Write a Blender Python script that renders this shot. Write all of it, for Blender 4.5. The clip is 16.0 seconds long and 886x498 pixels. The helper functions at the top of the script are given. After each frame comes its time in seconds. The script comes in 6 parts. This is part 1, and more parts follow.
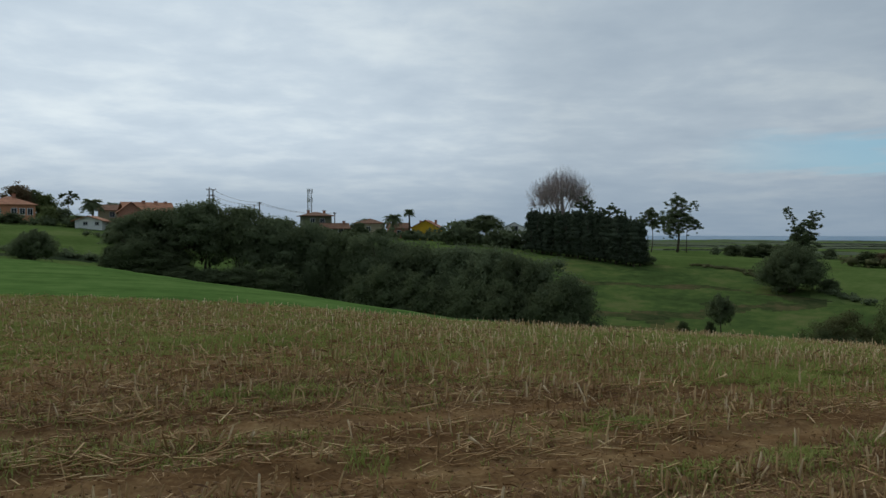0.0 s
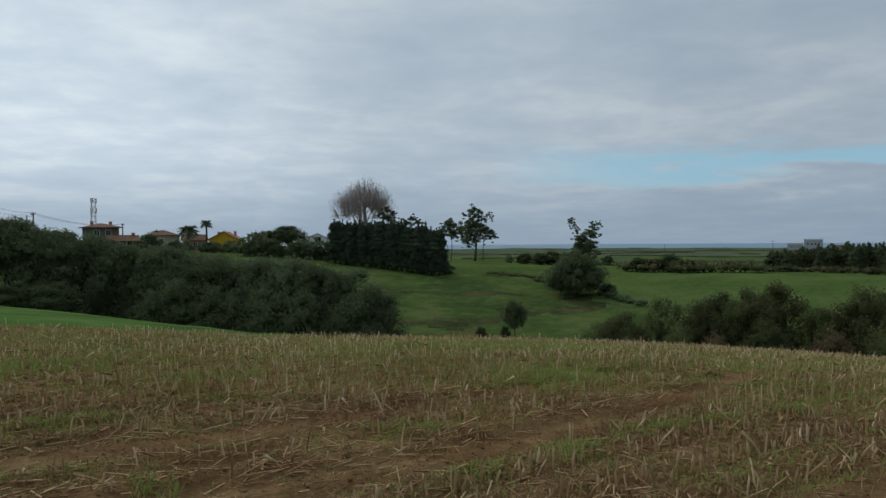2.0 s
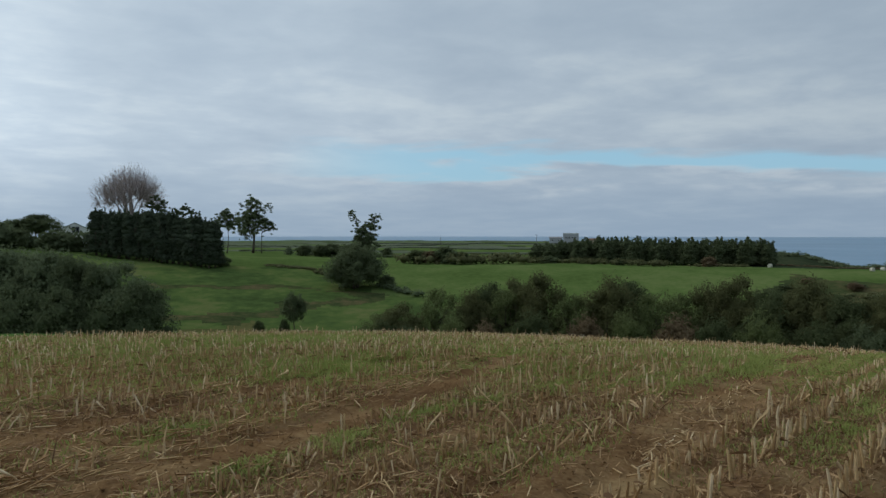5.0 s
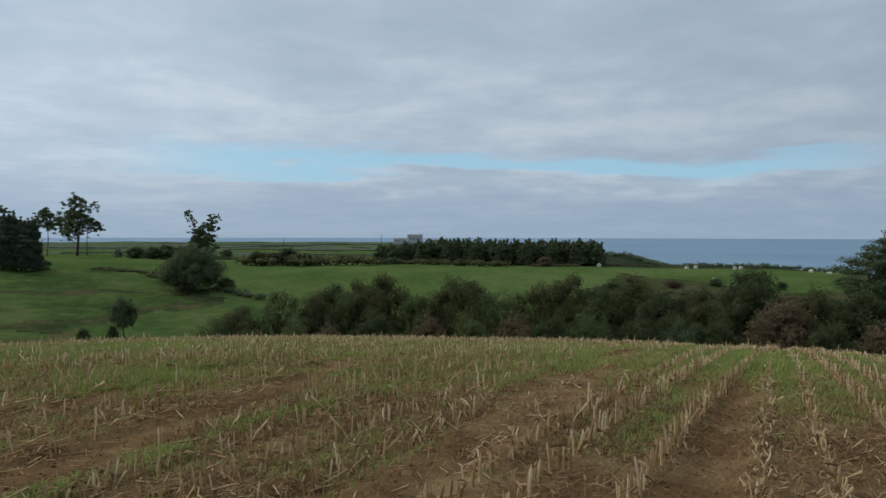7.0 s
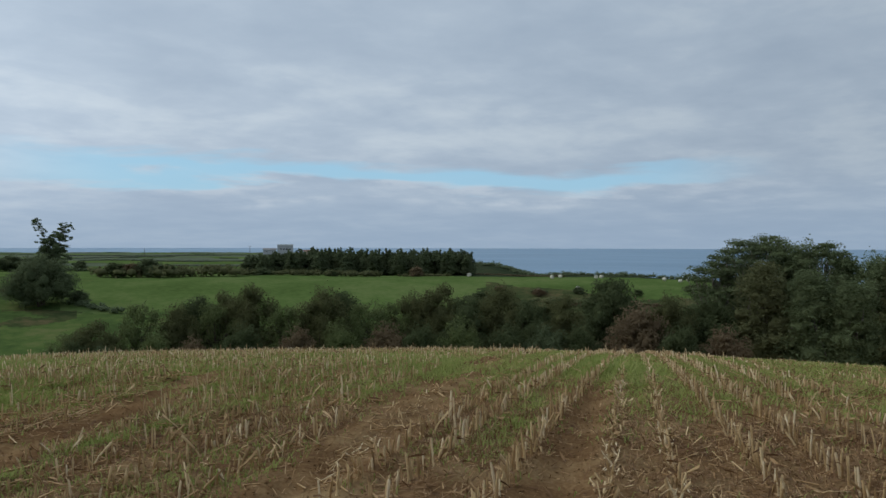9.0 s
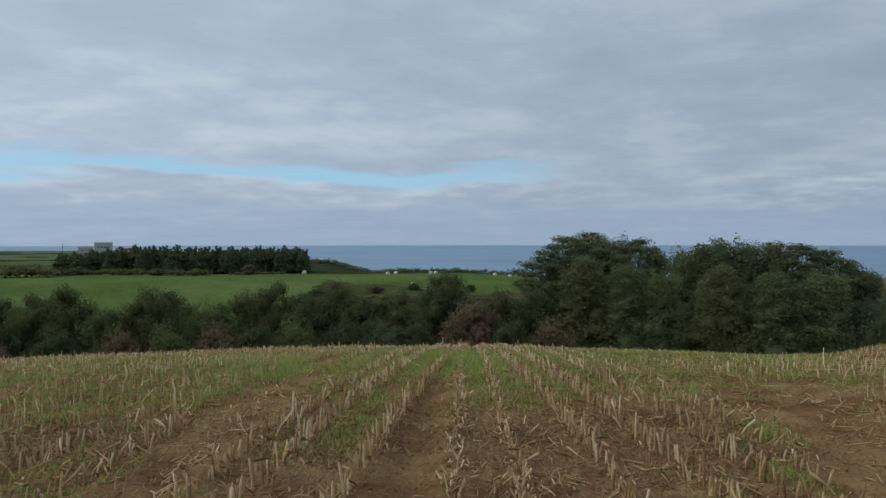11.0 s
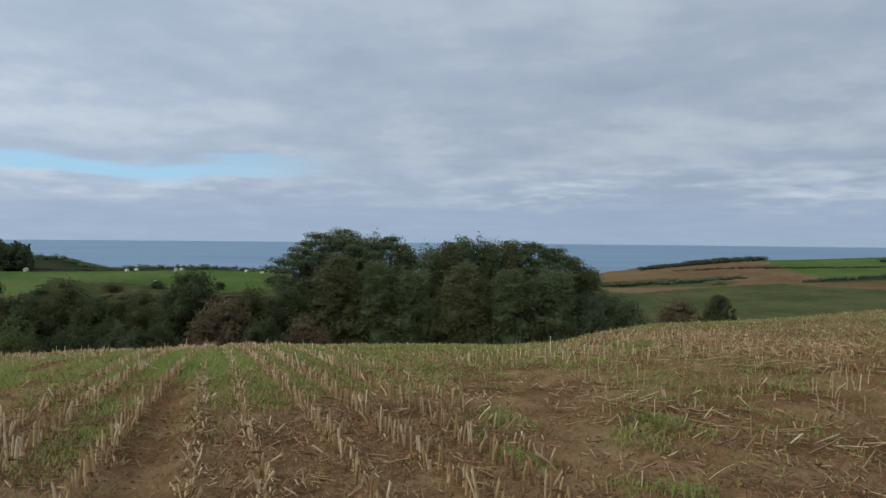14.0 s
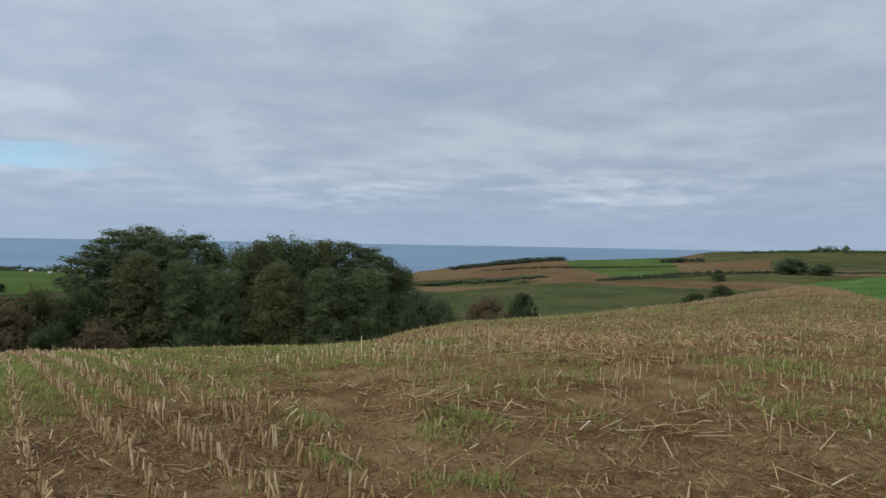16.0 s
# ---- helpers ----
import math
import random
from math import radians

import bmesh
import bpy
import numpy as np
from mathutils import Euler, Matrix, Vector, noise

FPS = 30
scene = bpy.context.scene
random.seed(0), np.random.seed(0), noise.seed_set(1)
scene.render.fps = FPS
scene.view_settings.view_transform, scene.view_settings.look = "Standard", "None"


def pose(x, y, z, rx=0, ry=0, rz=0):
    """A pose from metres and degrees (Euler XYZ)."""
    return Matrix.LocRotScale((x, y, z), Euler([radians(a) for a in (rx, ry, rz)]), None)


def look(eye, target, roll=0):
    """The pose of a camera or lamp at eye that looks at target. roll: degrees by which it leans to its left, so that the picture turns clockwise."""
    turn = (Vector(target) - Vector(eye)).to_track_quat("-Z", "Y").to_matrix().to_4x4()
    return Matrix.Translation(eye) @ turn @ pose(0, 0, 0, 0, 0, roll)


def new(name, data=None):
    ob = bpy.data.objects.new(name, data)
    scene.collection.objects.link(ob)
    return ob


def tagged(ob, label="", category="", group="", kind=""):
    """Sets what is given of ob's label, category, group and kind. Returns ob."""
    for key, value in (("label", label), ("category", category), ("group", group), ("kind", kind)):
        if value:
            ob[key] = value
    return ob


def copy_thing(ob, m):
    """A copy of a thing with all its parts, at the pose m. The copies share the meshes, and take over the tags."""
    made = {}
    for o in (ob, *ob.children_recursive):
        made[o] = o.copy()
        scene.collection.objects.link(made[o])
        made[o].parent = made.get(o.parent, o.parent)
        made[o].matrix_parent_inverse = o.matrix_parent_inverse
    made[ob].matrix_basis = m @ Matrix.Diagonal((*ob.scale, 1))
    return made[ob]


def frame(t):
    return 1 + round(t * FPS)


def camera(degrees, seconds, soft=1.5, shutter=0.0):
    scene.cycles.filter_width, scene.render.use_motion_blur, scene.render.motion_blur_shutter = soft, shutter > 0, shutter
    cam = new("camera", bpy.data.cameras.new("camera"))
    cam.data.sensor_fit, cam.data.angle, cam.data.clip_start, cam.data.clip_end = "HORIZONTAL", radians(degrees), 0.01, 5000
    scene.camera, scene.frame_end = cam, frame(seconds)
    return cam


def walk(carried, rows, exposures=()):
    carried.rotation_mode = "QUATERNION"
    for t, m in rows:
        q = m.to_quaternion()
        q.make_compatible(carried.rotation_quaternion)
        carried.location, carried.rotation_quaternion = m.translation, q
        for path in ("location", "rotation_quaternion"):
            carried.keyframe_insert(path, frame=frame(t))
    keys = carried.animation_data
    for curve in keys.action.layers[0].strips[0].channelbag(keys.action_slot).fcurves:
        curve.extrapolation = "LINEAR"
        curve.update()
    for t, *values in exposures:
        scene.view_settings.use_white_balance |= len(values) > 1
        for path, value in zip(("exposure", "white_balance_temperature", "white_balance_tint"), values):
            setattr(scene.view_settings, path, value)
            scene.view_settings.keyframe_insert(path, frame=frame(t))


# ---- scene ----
import itertools

# ---- camera and walk ----
cam = camera(60.47, 16.0, soft=1.5)
ROWS = [
    (0.0, 0.000, -0.000, 1.598, -0.00, -1.34, -0.09),
    (0.5, 0.023, -0.039, 1.611, -4.22, -1.13, 0.05),
    (1.0, 0.039, -0.069, 1.620, -8.02, -0.97, 0.11),
    (1.5, 0.052, -0.091, 1.627, -11.52, -0.79, 0.28),
    (2.0, 0.062, -0.109, 1.629, -14.73, -0.58, 0.41),
    (2.5, 0.064, -0.126, 1.626, -17.76, -0.51, 0.35),
    (3.0, 0.054, -0.135, 1.622, -20.66, -0.61, 0.23),
    (3.5, 0.048, -0.135, 1.624, -23.23, -0.90, 0.20),
    (4.0, 0.061, -0.135, 1.628, -25.74, -1.10, 0.13),
    (6.5, 0.250, -0.152, 1.632, -39.93, -1.14, -0.13),
    (7.0, 0.284, -0.155, 1.630, -42.80, -1.12, -0.10),
    (7.5, 0.314, -0.164, 1.632, -45.24, -1.04, 0.03),
    (8.0, 0.342, -0.181, 1.630, -47.42, -0.76, 0.20),
    (8.5, 0.363, -0.198, 1.628, -49.71, -0.48, 0.10),
    (9.0, 0.378, -0.203, 1.626, -52.41, -0.34, -0.12),
    (11.5, 0.363, -0.108, 1.625, -67.99, -0.60, 0.01),
    (12.0, 0.375, -0.107, 1.624, -71.10, -0.53, -0.12),
    (12.5, 0.399, -0.112, 1.626, -73.83, -0.42, -0.12),
    (13.0, 0.424, -0.120, 1.621, -76.78, -0.43, -0.22),
    (13.5, 0.448, -0.135, 1.615, -79.89, -0.53, -0.39),
    (14.0, 0.464, -0.154, 1.617, -83.14, -0.74, -0.53),
    (14.5, 0.470, -0.169, 1.619, -86.49, -0.79, -0.77),
    (15.0, 0.472, -0.181, 1.620, -90.15, -0.76, -0.97),
    (15.5, 0.475, -0.196, 1.616, -93.68, -0.70, -1.08),
    (16.0, 0.485, -0.210, 1.614, -97.05, -0.58, -1.04),
]
EXPOSURES = [(0.0, -0.30, 6600, 5), (4.0, -0.15, 6500, 5), (7.0, 0.0, 6450, 6), (12.5, 0.08, 6400, 9), (16.0, 0.25, 6450, 10)]
walk(cam, [(t, pose(x, y, z, 90 + pitch, roll, yaw)) for t, x, y, z, yaw, pitch, roll in ROWS], EXPOSURES)

# ---- sky and sun ----
SUN_BEARING, SUN_UP = -35.0, 42.0
world = bpy.data.worlds.new("sky")
scene.world = world
world.use_nodes = True


class Nodes:
    """A short way to write node trees."""

    def __init__(self, tree):
        self.tree = tree
        tree.nodes.clear()

    def add(self, kind, props=None, **links):
        n = self.tree.nodes.new(kind)
        for key, value in (props or {}).items():
            if key == "operation":
                n.operation = value
            elif key == "sky_type":
                n.sky_type = value
            elif key == "blend_type":
                n.blend_type = value
            elif key == "data_type":
                n.data_type = value
            elif key == "noise_dimensions":
                n.noise_dimensions = value
            elif key == "feature":
                n.feature = value
            elif key == "clamp":
                n.use_clamp = value
        for key, value in links.items():
            if key.startswith("i") and key[1:].isdigit():
                socket = n.inputs[int(key[1:])]
            else:
                socket = n.inputs[key.replace("_", " ")]
            if isinstance(value, bpy.types.NodeSocket):
                self.tree.links.new(value, socket)
            else:
                socket.default_value = value
        return n

    def math(self, op, a, b=0.0, c=0.0, clamp=False):
        n = self.add("ShaderNodeMath", {"operation": op, "clamp": clamp}, i0=a, i1=b, i2=c)
        return n.outputs[0]

    def mix(self, f, a, b, blend="MIX"):
        n = self.add("ShaderNodeMixRGB", {"blend_type": blend}, i0=f, i1=a, i2=b)
        return n.outputs[0]

    def step(self, v, lo, hi):
        n = self.add("ShaderNodeMapRange", None, i0=v, i1=lo, i2=hi, i3=0.0, i4=1.0)
        n.interpolation_type = "SMOOTHSTEP"
        return n.outputs[0]

    def noise(self, vec, scale, detail=4.0, rough=0.55, distort=0.0):
        n = self.add("ShaderNodeTexNoise", None, Vector=vec, Scale=scale, Detail=detail, Roughness=rough, Distortion=distort)
        return n.outputs[0]

    def ramp(self, f, stops):
        n = self.add("ShaderNodeValToRGB", None, i0=f)
        els = n.color_ramp.elements
        while len(els) < len(stops):
            els.new(0.5)
        for el, (p, c) in zip(els, stops):
            el.position, el.color = p, (*c, 1)
        return n.outputs[0]


def build_sky():
    k = Nodes(world.node_tree)
    d = k.add("ShaderNodeTexCoord").outputs["Generated"]
    xyz = k.add("ShaderNodeSeparateXYZ", None, i0=d)
    dx, dy, dz = xyz.outputs
    # the cloud deck seen in perspective
    over = k.math("MAXIMUM", k.math("ADD", dz, 0.13), 0.05)
    deck = k.add("ShaderNodeCombineXYZ", None, X=k.math("DIVIDE", dx, over), Y=k.math("DIVIDE", dy, over), Z=0.0).outputs[0]
    big = k.noise(deck, 0.75, 4.0, 0.5, 0.25)
    fine = k.noise(deck, 2.6, 5.0, 0.58, 0.15)
    flat = k.add("ShaderNodeCombineXYZ", None, X=k.math("MULTIPLY", dx, 3.0), Y=k.math("MULTIPLY", dy, 3.0), Z=k.math("MULTIPLY", dz, 20.0)).outputs[0]
    streak = k.noise(flat, 1.3, 4.0, 0.52, 0.4)
    mass = k.math("ADD", k.math("MULTIPLY", big, 0.46), k.math("ADD", k.math("MULTIPLY", fine, 0.40), k.math("MULTIPLY", streak, 0.14)))
    cloud = k.ramp(k.step(mass, 0.30, 0.70), [(0.0, (0.375, 0.448, 0.552)), (0.5, (0.446, 0.518, 0.616)), (1.0, (0.570, 0.632, 0.702))])
    # brighter round the veiled sun
    b = radians(SUN_BEARING)
    side = k.math("ADD", k.math("MULTIPLY", dx, math.sin(b)), k.math("MULTIPLY", dy, math.cos(b)))
    glow = k.ramp(k.step(side, -0.9, 1.0), [(0.0, (0.36, 0.37, 0.38)), (0.35, (0.43, 0.44, 0.45)), (0.75, (0.510, 0.515, 0.520)), (0.94, (0.61, 0.61, 0.61)), (1.0, (0.84, 0.825, 0.81))])
    cloud = k.mix(1.0, cloud, glow, "MULTIPLY")
    cloud = k.mix(1.0, cloud, (2.0, 2.0, 2.0, 1), "MULTIPLY")
    # the haze of the low sky over the sea
    low = k.math("SUBTRACT", 1.0, k.step(dz, -0.01, 0.13))
    cloud = k.mix(k.math("MULTIPLY", low, 0.76), cloud, (0.278, 0.366, 0.496, 1))
    # a long rift of clear sky above the low clouds
    sky = k.add("ShaderNodeTexSky", {"sky_type": "NISHITA"})
    sky.sun_disc, sky.sun_elevation, sky.sun_rotation = False, radians(SUN_UP), radians(SUN_BEARING)
    clear = k.mix(1.0, sky.outputs[0], (0.115, 0.115, 0.115, 1), "MULTIPLY")
    wob = k.math("MULTIPLY", k.math("SUBTRACT", streak, 0.5), 0.10)
    h = k.math("ADD", dz, wob)
    band = k.math("MULTIPLY", k.step(h, 0.068, 0.080), k.math("SUBTRACT", 1.0, k.step(h, 0.094, 0.112)))
    m = radians(47)
    along = k.math("ADD", k.math("MULTIPLY", dx, math.sin(m)), k.math("MULTIPLY", dy, math.cos(m)))
    band = k.math("MULTIPLY", band, k.step(along, 0.86, 0.96))
    total = k.mix(k.math("MULTIPLY", band, 0.9), cloud, k.mix(0.75, clear, (0.30, 0.565, 0.79, 1)))
    # puffed edge of the low bank under the rift
    puff = k.noise(k.add("ShaderNodeCombineXYZ", None, X=k.math("MULTIPLY", dx, 6.0), Y=k.math("MULTIPLY", dy, 6.0), Z=k.math("MULTIPLY", dz, 30.0)).outputs[0], 1.9, 5.0, 0.58, 0.2)
    edge = k.math("MULTIPLY", k.step(h, 0.046, 0.066), k.math("SUBTRACT", 1.0, k.step(h, 0.072, 0.084)))
    edge = k.math("MULTIPLY", k.math("MULTIPLY", edge, k.step(puff, 0.42, 0.66)), k.step(along, 0.80, 0.95))
    total = k.mix(k.math("MULTIPLY", edge, 0.5), total, (0.56, 0.615, 0.69, 1))
    # lit tops of the cloud bank over the sea
    m = radians(101)
    along = k.math("ADD", k.math("MULTIPLY", dx, math.sin(m)), k.math("MULTIPLY", dy, math.cos(m)))
    tops = k.math("MULTIPLY", k.step(k.math("ADD", streak, k.math("MULTIPLY", fine, 0.5)), 0.70, 0.98), k.step(along, 0.93, 0.985))
    tops = k.math("MULTIPLY", tops, k.math("MULTIPLY", k.step(dz, 0.030, 0.050), k.math("SUBTRACT", 1.0, k.step(dz, 0.075, 0.105))))
    total = k.mix(k.math("MULTIPLY", tops, 0.62), total, (0.60, 0.66, 0.72, 1))
    bg = k.add("ShaderNodeBackground", None, Color=total, Strength=1.0)
    k.add("ShaderNodeOutputWorld", None, Surface=bg.outputs[0])


build_sky()
sun = new("sun", bpy.data.lights.new("sun", "SUN"))
sun.data.energy, sun.data.angle, sun.data.color = 0.9, radians(25), (1.0, 0.96, 0.9)
sun.matrix_world = look((0, 0, 60), Vector((0, 0, 60)) - Vector((math.sin(radians(SUN_BEARING)) * math.cos(radians(SUN_UP)), math.cos(radians(SUN_BEARING)) * math.cos(radians(SUN_UP)), math.sin(radians(SUN_UP)))))


# ---- materials ----
def material(name, stops, scale=3.0, rough=0.85, island=0.0, bump=0.0, bump_scale=20.0, detail_scale=None, metallic=0.0, spec=0.3, trans=0.0, obj=0.0):
    """A weathered surface: colour stops over two scales of noise, a shade apiece for each island or object, and fine relief."""
    m = bpy.data.materials.new(name)
    m.use_nodes = True
    k = Nodes(m.node_tree)
    p = k.add("ShaderNodeTexCoord").outputs["Object"]
    n1 = k.noise(p, scale, 5.0, 0.6)
    n2 = k.noise(p, detail_scale or scale * 7.3, 3.0, 0.6)
    f = k.math("ADD", k.math("MULTIPLY", n1, 0.65), k.math("MULTIPLY", n2, 0.35))
    f = k.step(f, 0.3, 0.7)
    if island:
        r = k.add("ShaderNodeNewGeometry").outputs["Random Per Island"]
        f = k.math("ADD", k.math("MULTIPLY", f, 1 - island), k.math("MULTIPLY", r, island))
    if obj:
        r = k.add("ShaderNodeObjectInfo").outputs["Random"]
        f = k.math("ADD", k.math("MULTIPLY", f, 1 - obj), k.math("MULTIPLY", r, obj))
    c = k.ramp(f, stops)
    bs = k.add("ShaderNodeBsdfPrincipled", None, Base_Color=c, Roughness=rough, Metallic=metallic)
    bs.inputs["Specular IOR Level"].default_value = spec
    if bump:
        b = k.add("ShaderNodeBump", None, Strength=min(bump * 4, 1.0), Distance=bump, Height=k.noise(p, bump_scale, 5.0, 0.65))
        m.node_tree.links.new(b.outputs[0], bs.inputs["Normal"])
    out = bs.outputs[0]
    if trans:
        t = k.add("ShaderNodeBsdfTranslucent", None, Color=c)
        out = k.add("ShaderNodeMixShader", None, i0=trans, i1=out, i2=t.outputs[0]).outputs[0]
    k.add("ShaderNodeOutputMaterial", None, Surface=out)
    return m


def shades(c, lo=0.6, hi=1.45):
    return [(0.0, tuple(v * lo for v in c)), (0.5, c), (1.0, tuple(min(v * hi, 0.9) for v in c))]


SOIL = material("field_soil", [(0.0, (0.106, 0.056, 0.026)), (0.4, (0.180, 0.104, 0.049)), (0.7, (0.240, 0.150, 0.073)), (1.0, (0.295, 0.206, 0.102))], 0.9, 0.95, bump=0.07, bump_scale=22.0, detail_scale=27.0, spec=0.0)
STUBBLE_FAR = material("stubble_far", [(0.0, (0.13, 0.083, 0.038)), (0.5, (0.212, 0.142, 0.068)), (1.0, (0.30, 0.215, 0.11))], 0.35, 0.95, bump=0.06, bump_scale=5.0, detail_scale=3.1, spec=0.0)
GRASS = material("bright_grass", [(0.0, (0.064, 0.112, 0.030)), (0.45, (0.094, 0.166, 0.044)), (1.0, (0.142, 0.218, 0.066))], 0.22, 0.9, bump=0.08, bump_scale=7.0, detail_scale=1.7, spec=0.0)
PASTURE = material("pasture", [(0.0, (0.048, 0.070, 0.024)), (0.35, (0.070, 0.108, 0.034)), (0.65, (0.094, 0.136, 0.040)), (1.0, (0.150, 0.160, 0.062))], 0.09, 0.9, bump=0.25, bump_scale=1.2, detail_scale=0.45, spec=0.0)
MEADOW = material("meadow", [(0.0, (0.070, 0.106, 0.030)), (0.5, (0.098, 0.146, 0.042)), (1.0, (0.140, 0.176, 0.062))], 0.06, 0.9, bump=0.1, bump_scale=2.0, detail_scale=0.8, spec=0.0)
PASTURE_DRY = material("grazed_pasture", [(0.0, (0.062, 0.072, 0.030)), (0.5, (0.090, 0.102, 0.041)), (1.0, (0.130, 0.128, 0.058))], 0.06, 0.9, bump=0.15, bump_scale=1.4, detail_scale=0.5, spec=0.0)
# far meadow grass, with the haze of distance mixed into its colour
HAZED_FIELD = material("pale_far_grass", [(0.0, (0.094, 0.114, 0.074)), (0.5, (0.122, 0.142, 0.094)), (1.0, (0.160, 0.172, 0.120))], 0.02, 0.9, bump=0.1, bump_scale=1.0, detail_scale=0.2, spec=0.0)
BRACKEN = material("bracken", [(0.0, (0.036, 0.050, 0.022)), (0.4, (0.062, 0.078, 0.031)), (0.7, (0.092, 0.092, 0.040)), (1.0, (0.140, 0.112, 0.058))], 0.16, 0.95, bump=0.5, bump_scale=0.9, detail_scale=0.9, spec=0.0)
DRYGRASS = material("dry_grass", [(0.0, (0.070, 0.078, 0.028)), (0.5, (0.105, 0.105, 0.040)), (1.0, (0.155, 0.138, 0.060))], 0.08, 0.95, bump=0.15, bump_scale=1.0, detail_scale=0.6, spec=0.0)
PLOUGH = material("brown_field", [(0.0, (0.14, 0.088, 0.044)), (0.5, (0.19, 0.124, 0.064)), (1.0, (0.235, 0.160, 0.088))], 0.03, 0.95, bump=0.1, bump_scale=1.5, detail_scale=0.4, spec=0.0)
SCRUB = material("scrub", [(0.0, (0.026, 0.036, 0.020)), (0.5, (0.040, 0.052, 0.028)), (1.0, (0.062, 0.068, 0.036))], 0.12, 0.95, bump=0.4, bump_scale=0.6, detail_scale=0.7, spec=0.0)
STRAW = material("straw", [(0.0, (0.21, 0.122, 0.050)), (0.3, (0.39, 0.25, 0.112)), (0.65, (0.60, 0.43, 0.22)), (1.0, (0.80, 0.67, 0.46))], 3.0, 0.7, island=0.75)
STRAW_DULL = material("weathered_straw", [(0.0, (0.27, 0.150, 0.066)), (0.4, (0.46, 0.285, 0.130)), (0.8, (0.62, 0.435, 0.220)), (1.0, (0.80, 0.63, 0.39))], 3.0, 0.8, island=0.75)
LITTER = material("dry_leaves", [(0.0, (0.105, 0.052, 0.025)), (0.4, (0.225, 0.122, 0.056)), (0.78, (0.40, 0.250, 0.118)), (1.0, (0.66, 0.48, 0.27))], 3.0, 0.8, island=0.8, trans=0.15)
WEED = material("weed_blades", [(0.0, (0.20, 0.250, 0.058)), (0.5, (0.305, 0.345, 0.096)), (1.0, (0.44, 0.435, 0.165))], 0.6, 0.8, island=0.5, trans=0.4, spec=0.1)
BARK = material("bark", shades((0.085, 0.066, 0.048)), 2.0, 0.95, bump=0.03, bump_scale=6.0)
PALEBARK = material("pale_bark", shades((0.20, 0.17, 0.135)), 1.5, 0.9, bump=0.02, bump_scale=5.0)


def leaf_material(name, c, island=0.4, obj=0.3):
    return material(name, [(0.0, tuple(v * 0.74 for v in c)), (0.5, c), (1.0, tuple(v * 1.32 for v in c))], 0.35, 0.85, island=island, obj=obj, trans=0.42, spec=0.02)


LEAF_DARK = leaf_material("leaves_dark", (0.154, 0.186, 0.102))
LEAF_MID = leaf_material("leaves_mid", (0.128, 0.154, 0.080))
LEAF_LIGHT = leaf_material("leaves_light", (0.158, 0.188, 0.076))
LEAF_VALLEY = leaf_material("leaves_valley", (0.100, 0.120, 0.056))
LEAF_MOSS = leaf_material("leaves_moss", (0.122, 0.126, 0.056))
LEAF_BROWN = leaf_material("leaves_brown", (0.205, 0.152, 0.092))
LEAF_GUM = leaf_material("leaves_gum", (0.160, 0.192, 0.094))
LEAF_OLIVE = leaf_material("leaves_olive", (0.160, 0.164, 0.078))
# leaves of the farthest hedges, greyed and lightened to paint in aerial haze
LEAF_HAZED = leaf_material("leaves_pale", (0.158, 0.182, 0.130))
LEAF_CYPRESS = leaf_material("leaves_cypress", (0.096, 0.120, 0.078), obj=0.15)
TWIG = material("twigs", shades((0.40, 0.335, 0.315)), 2.0, 0.95)


# ---- terrain ----
def sstep(a, b, v):
    s = np.clip((v - a) / (b - a), 0, 1)
    return s * s * (3 - 2 * s)


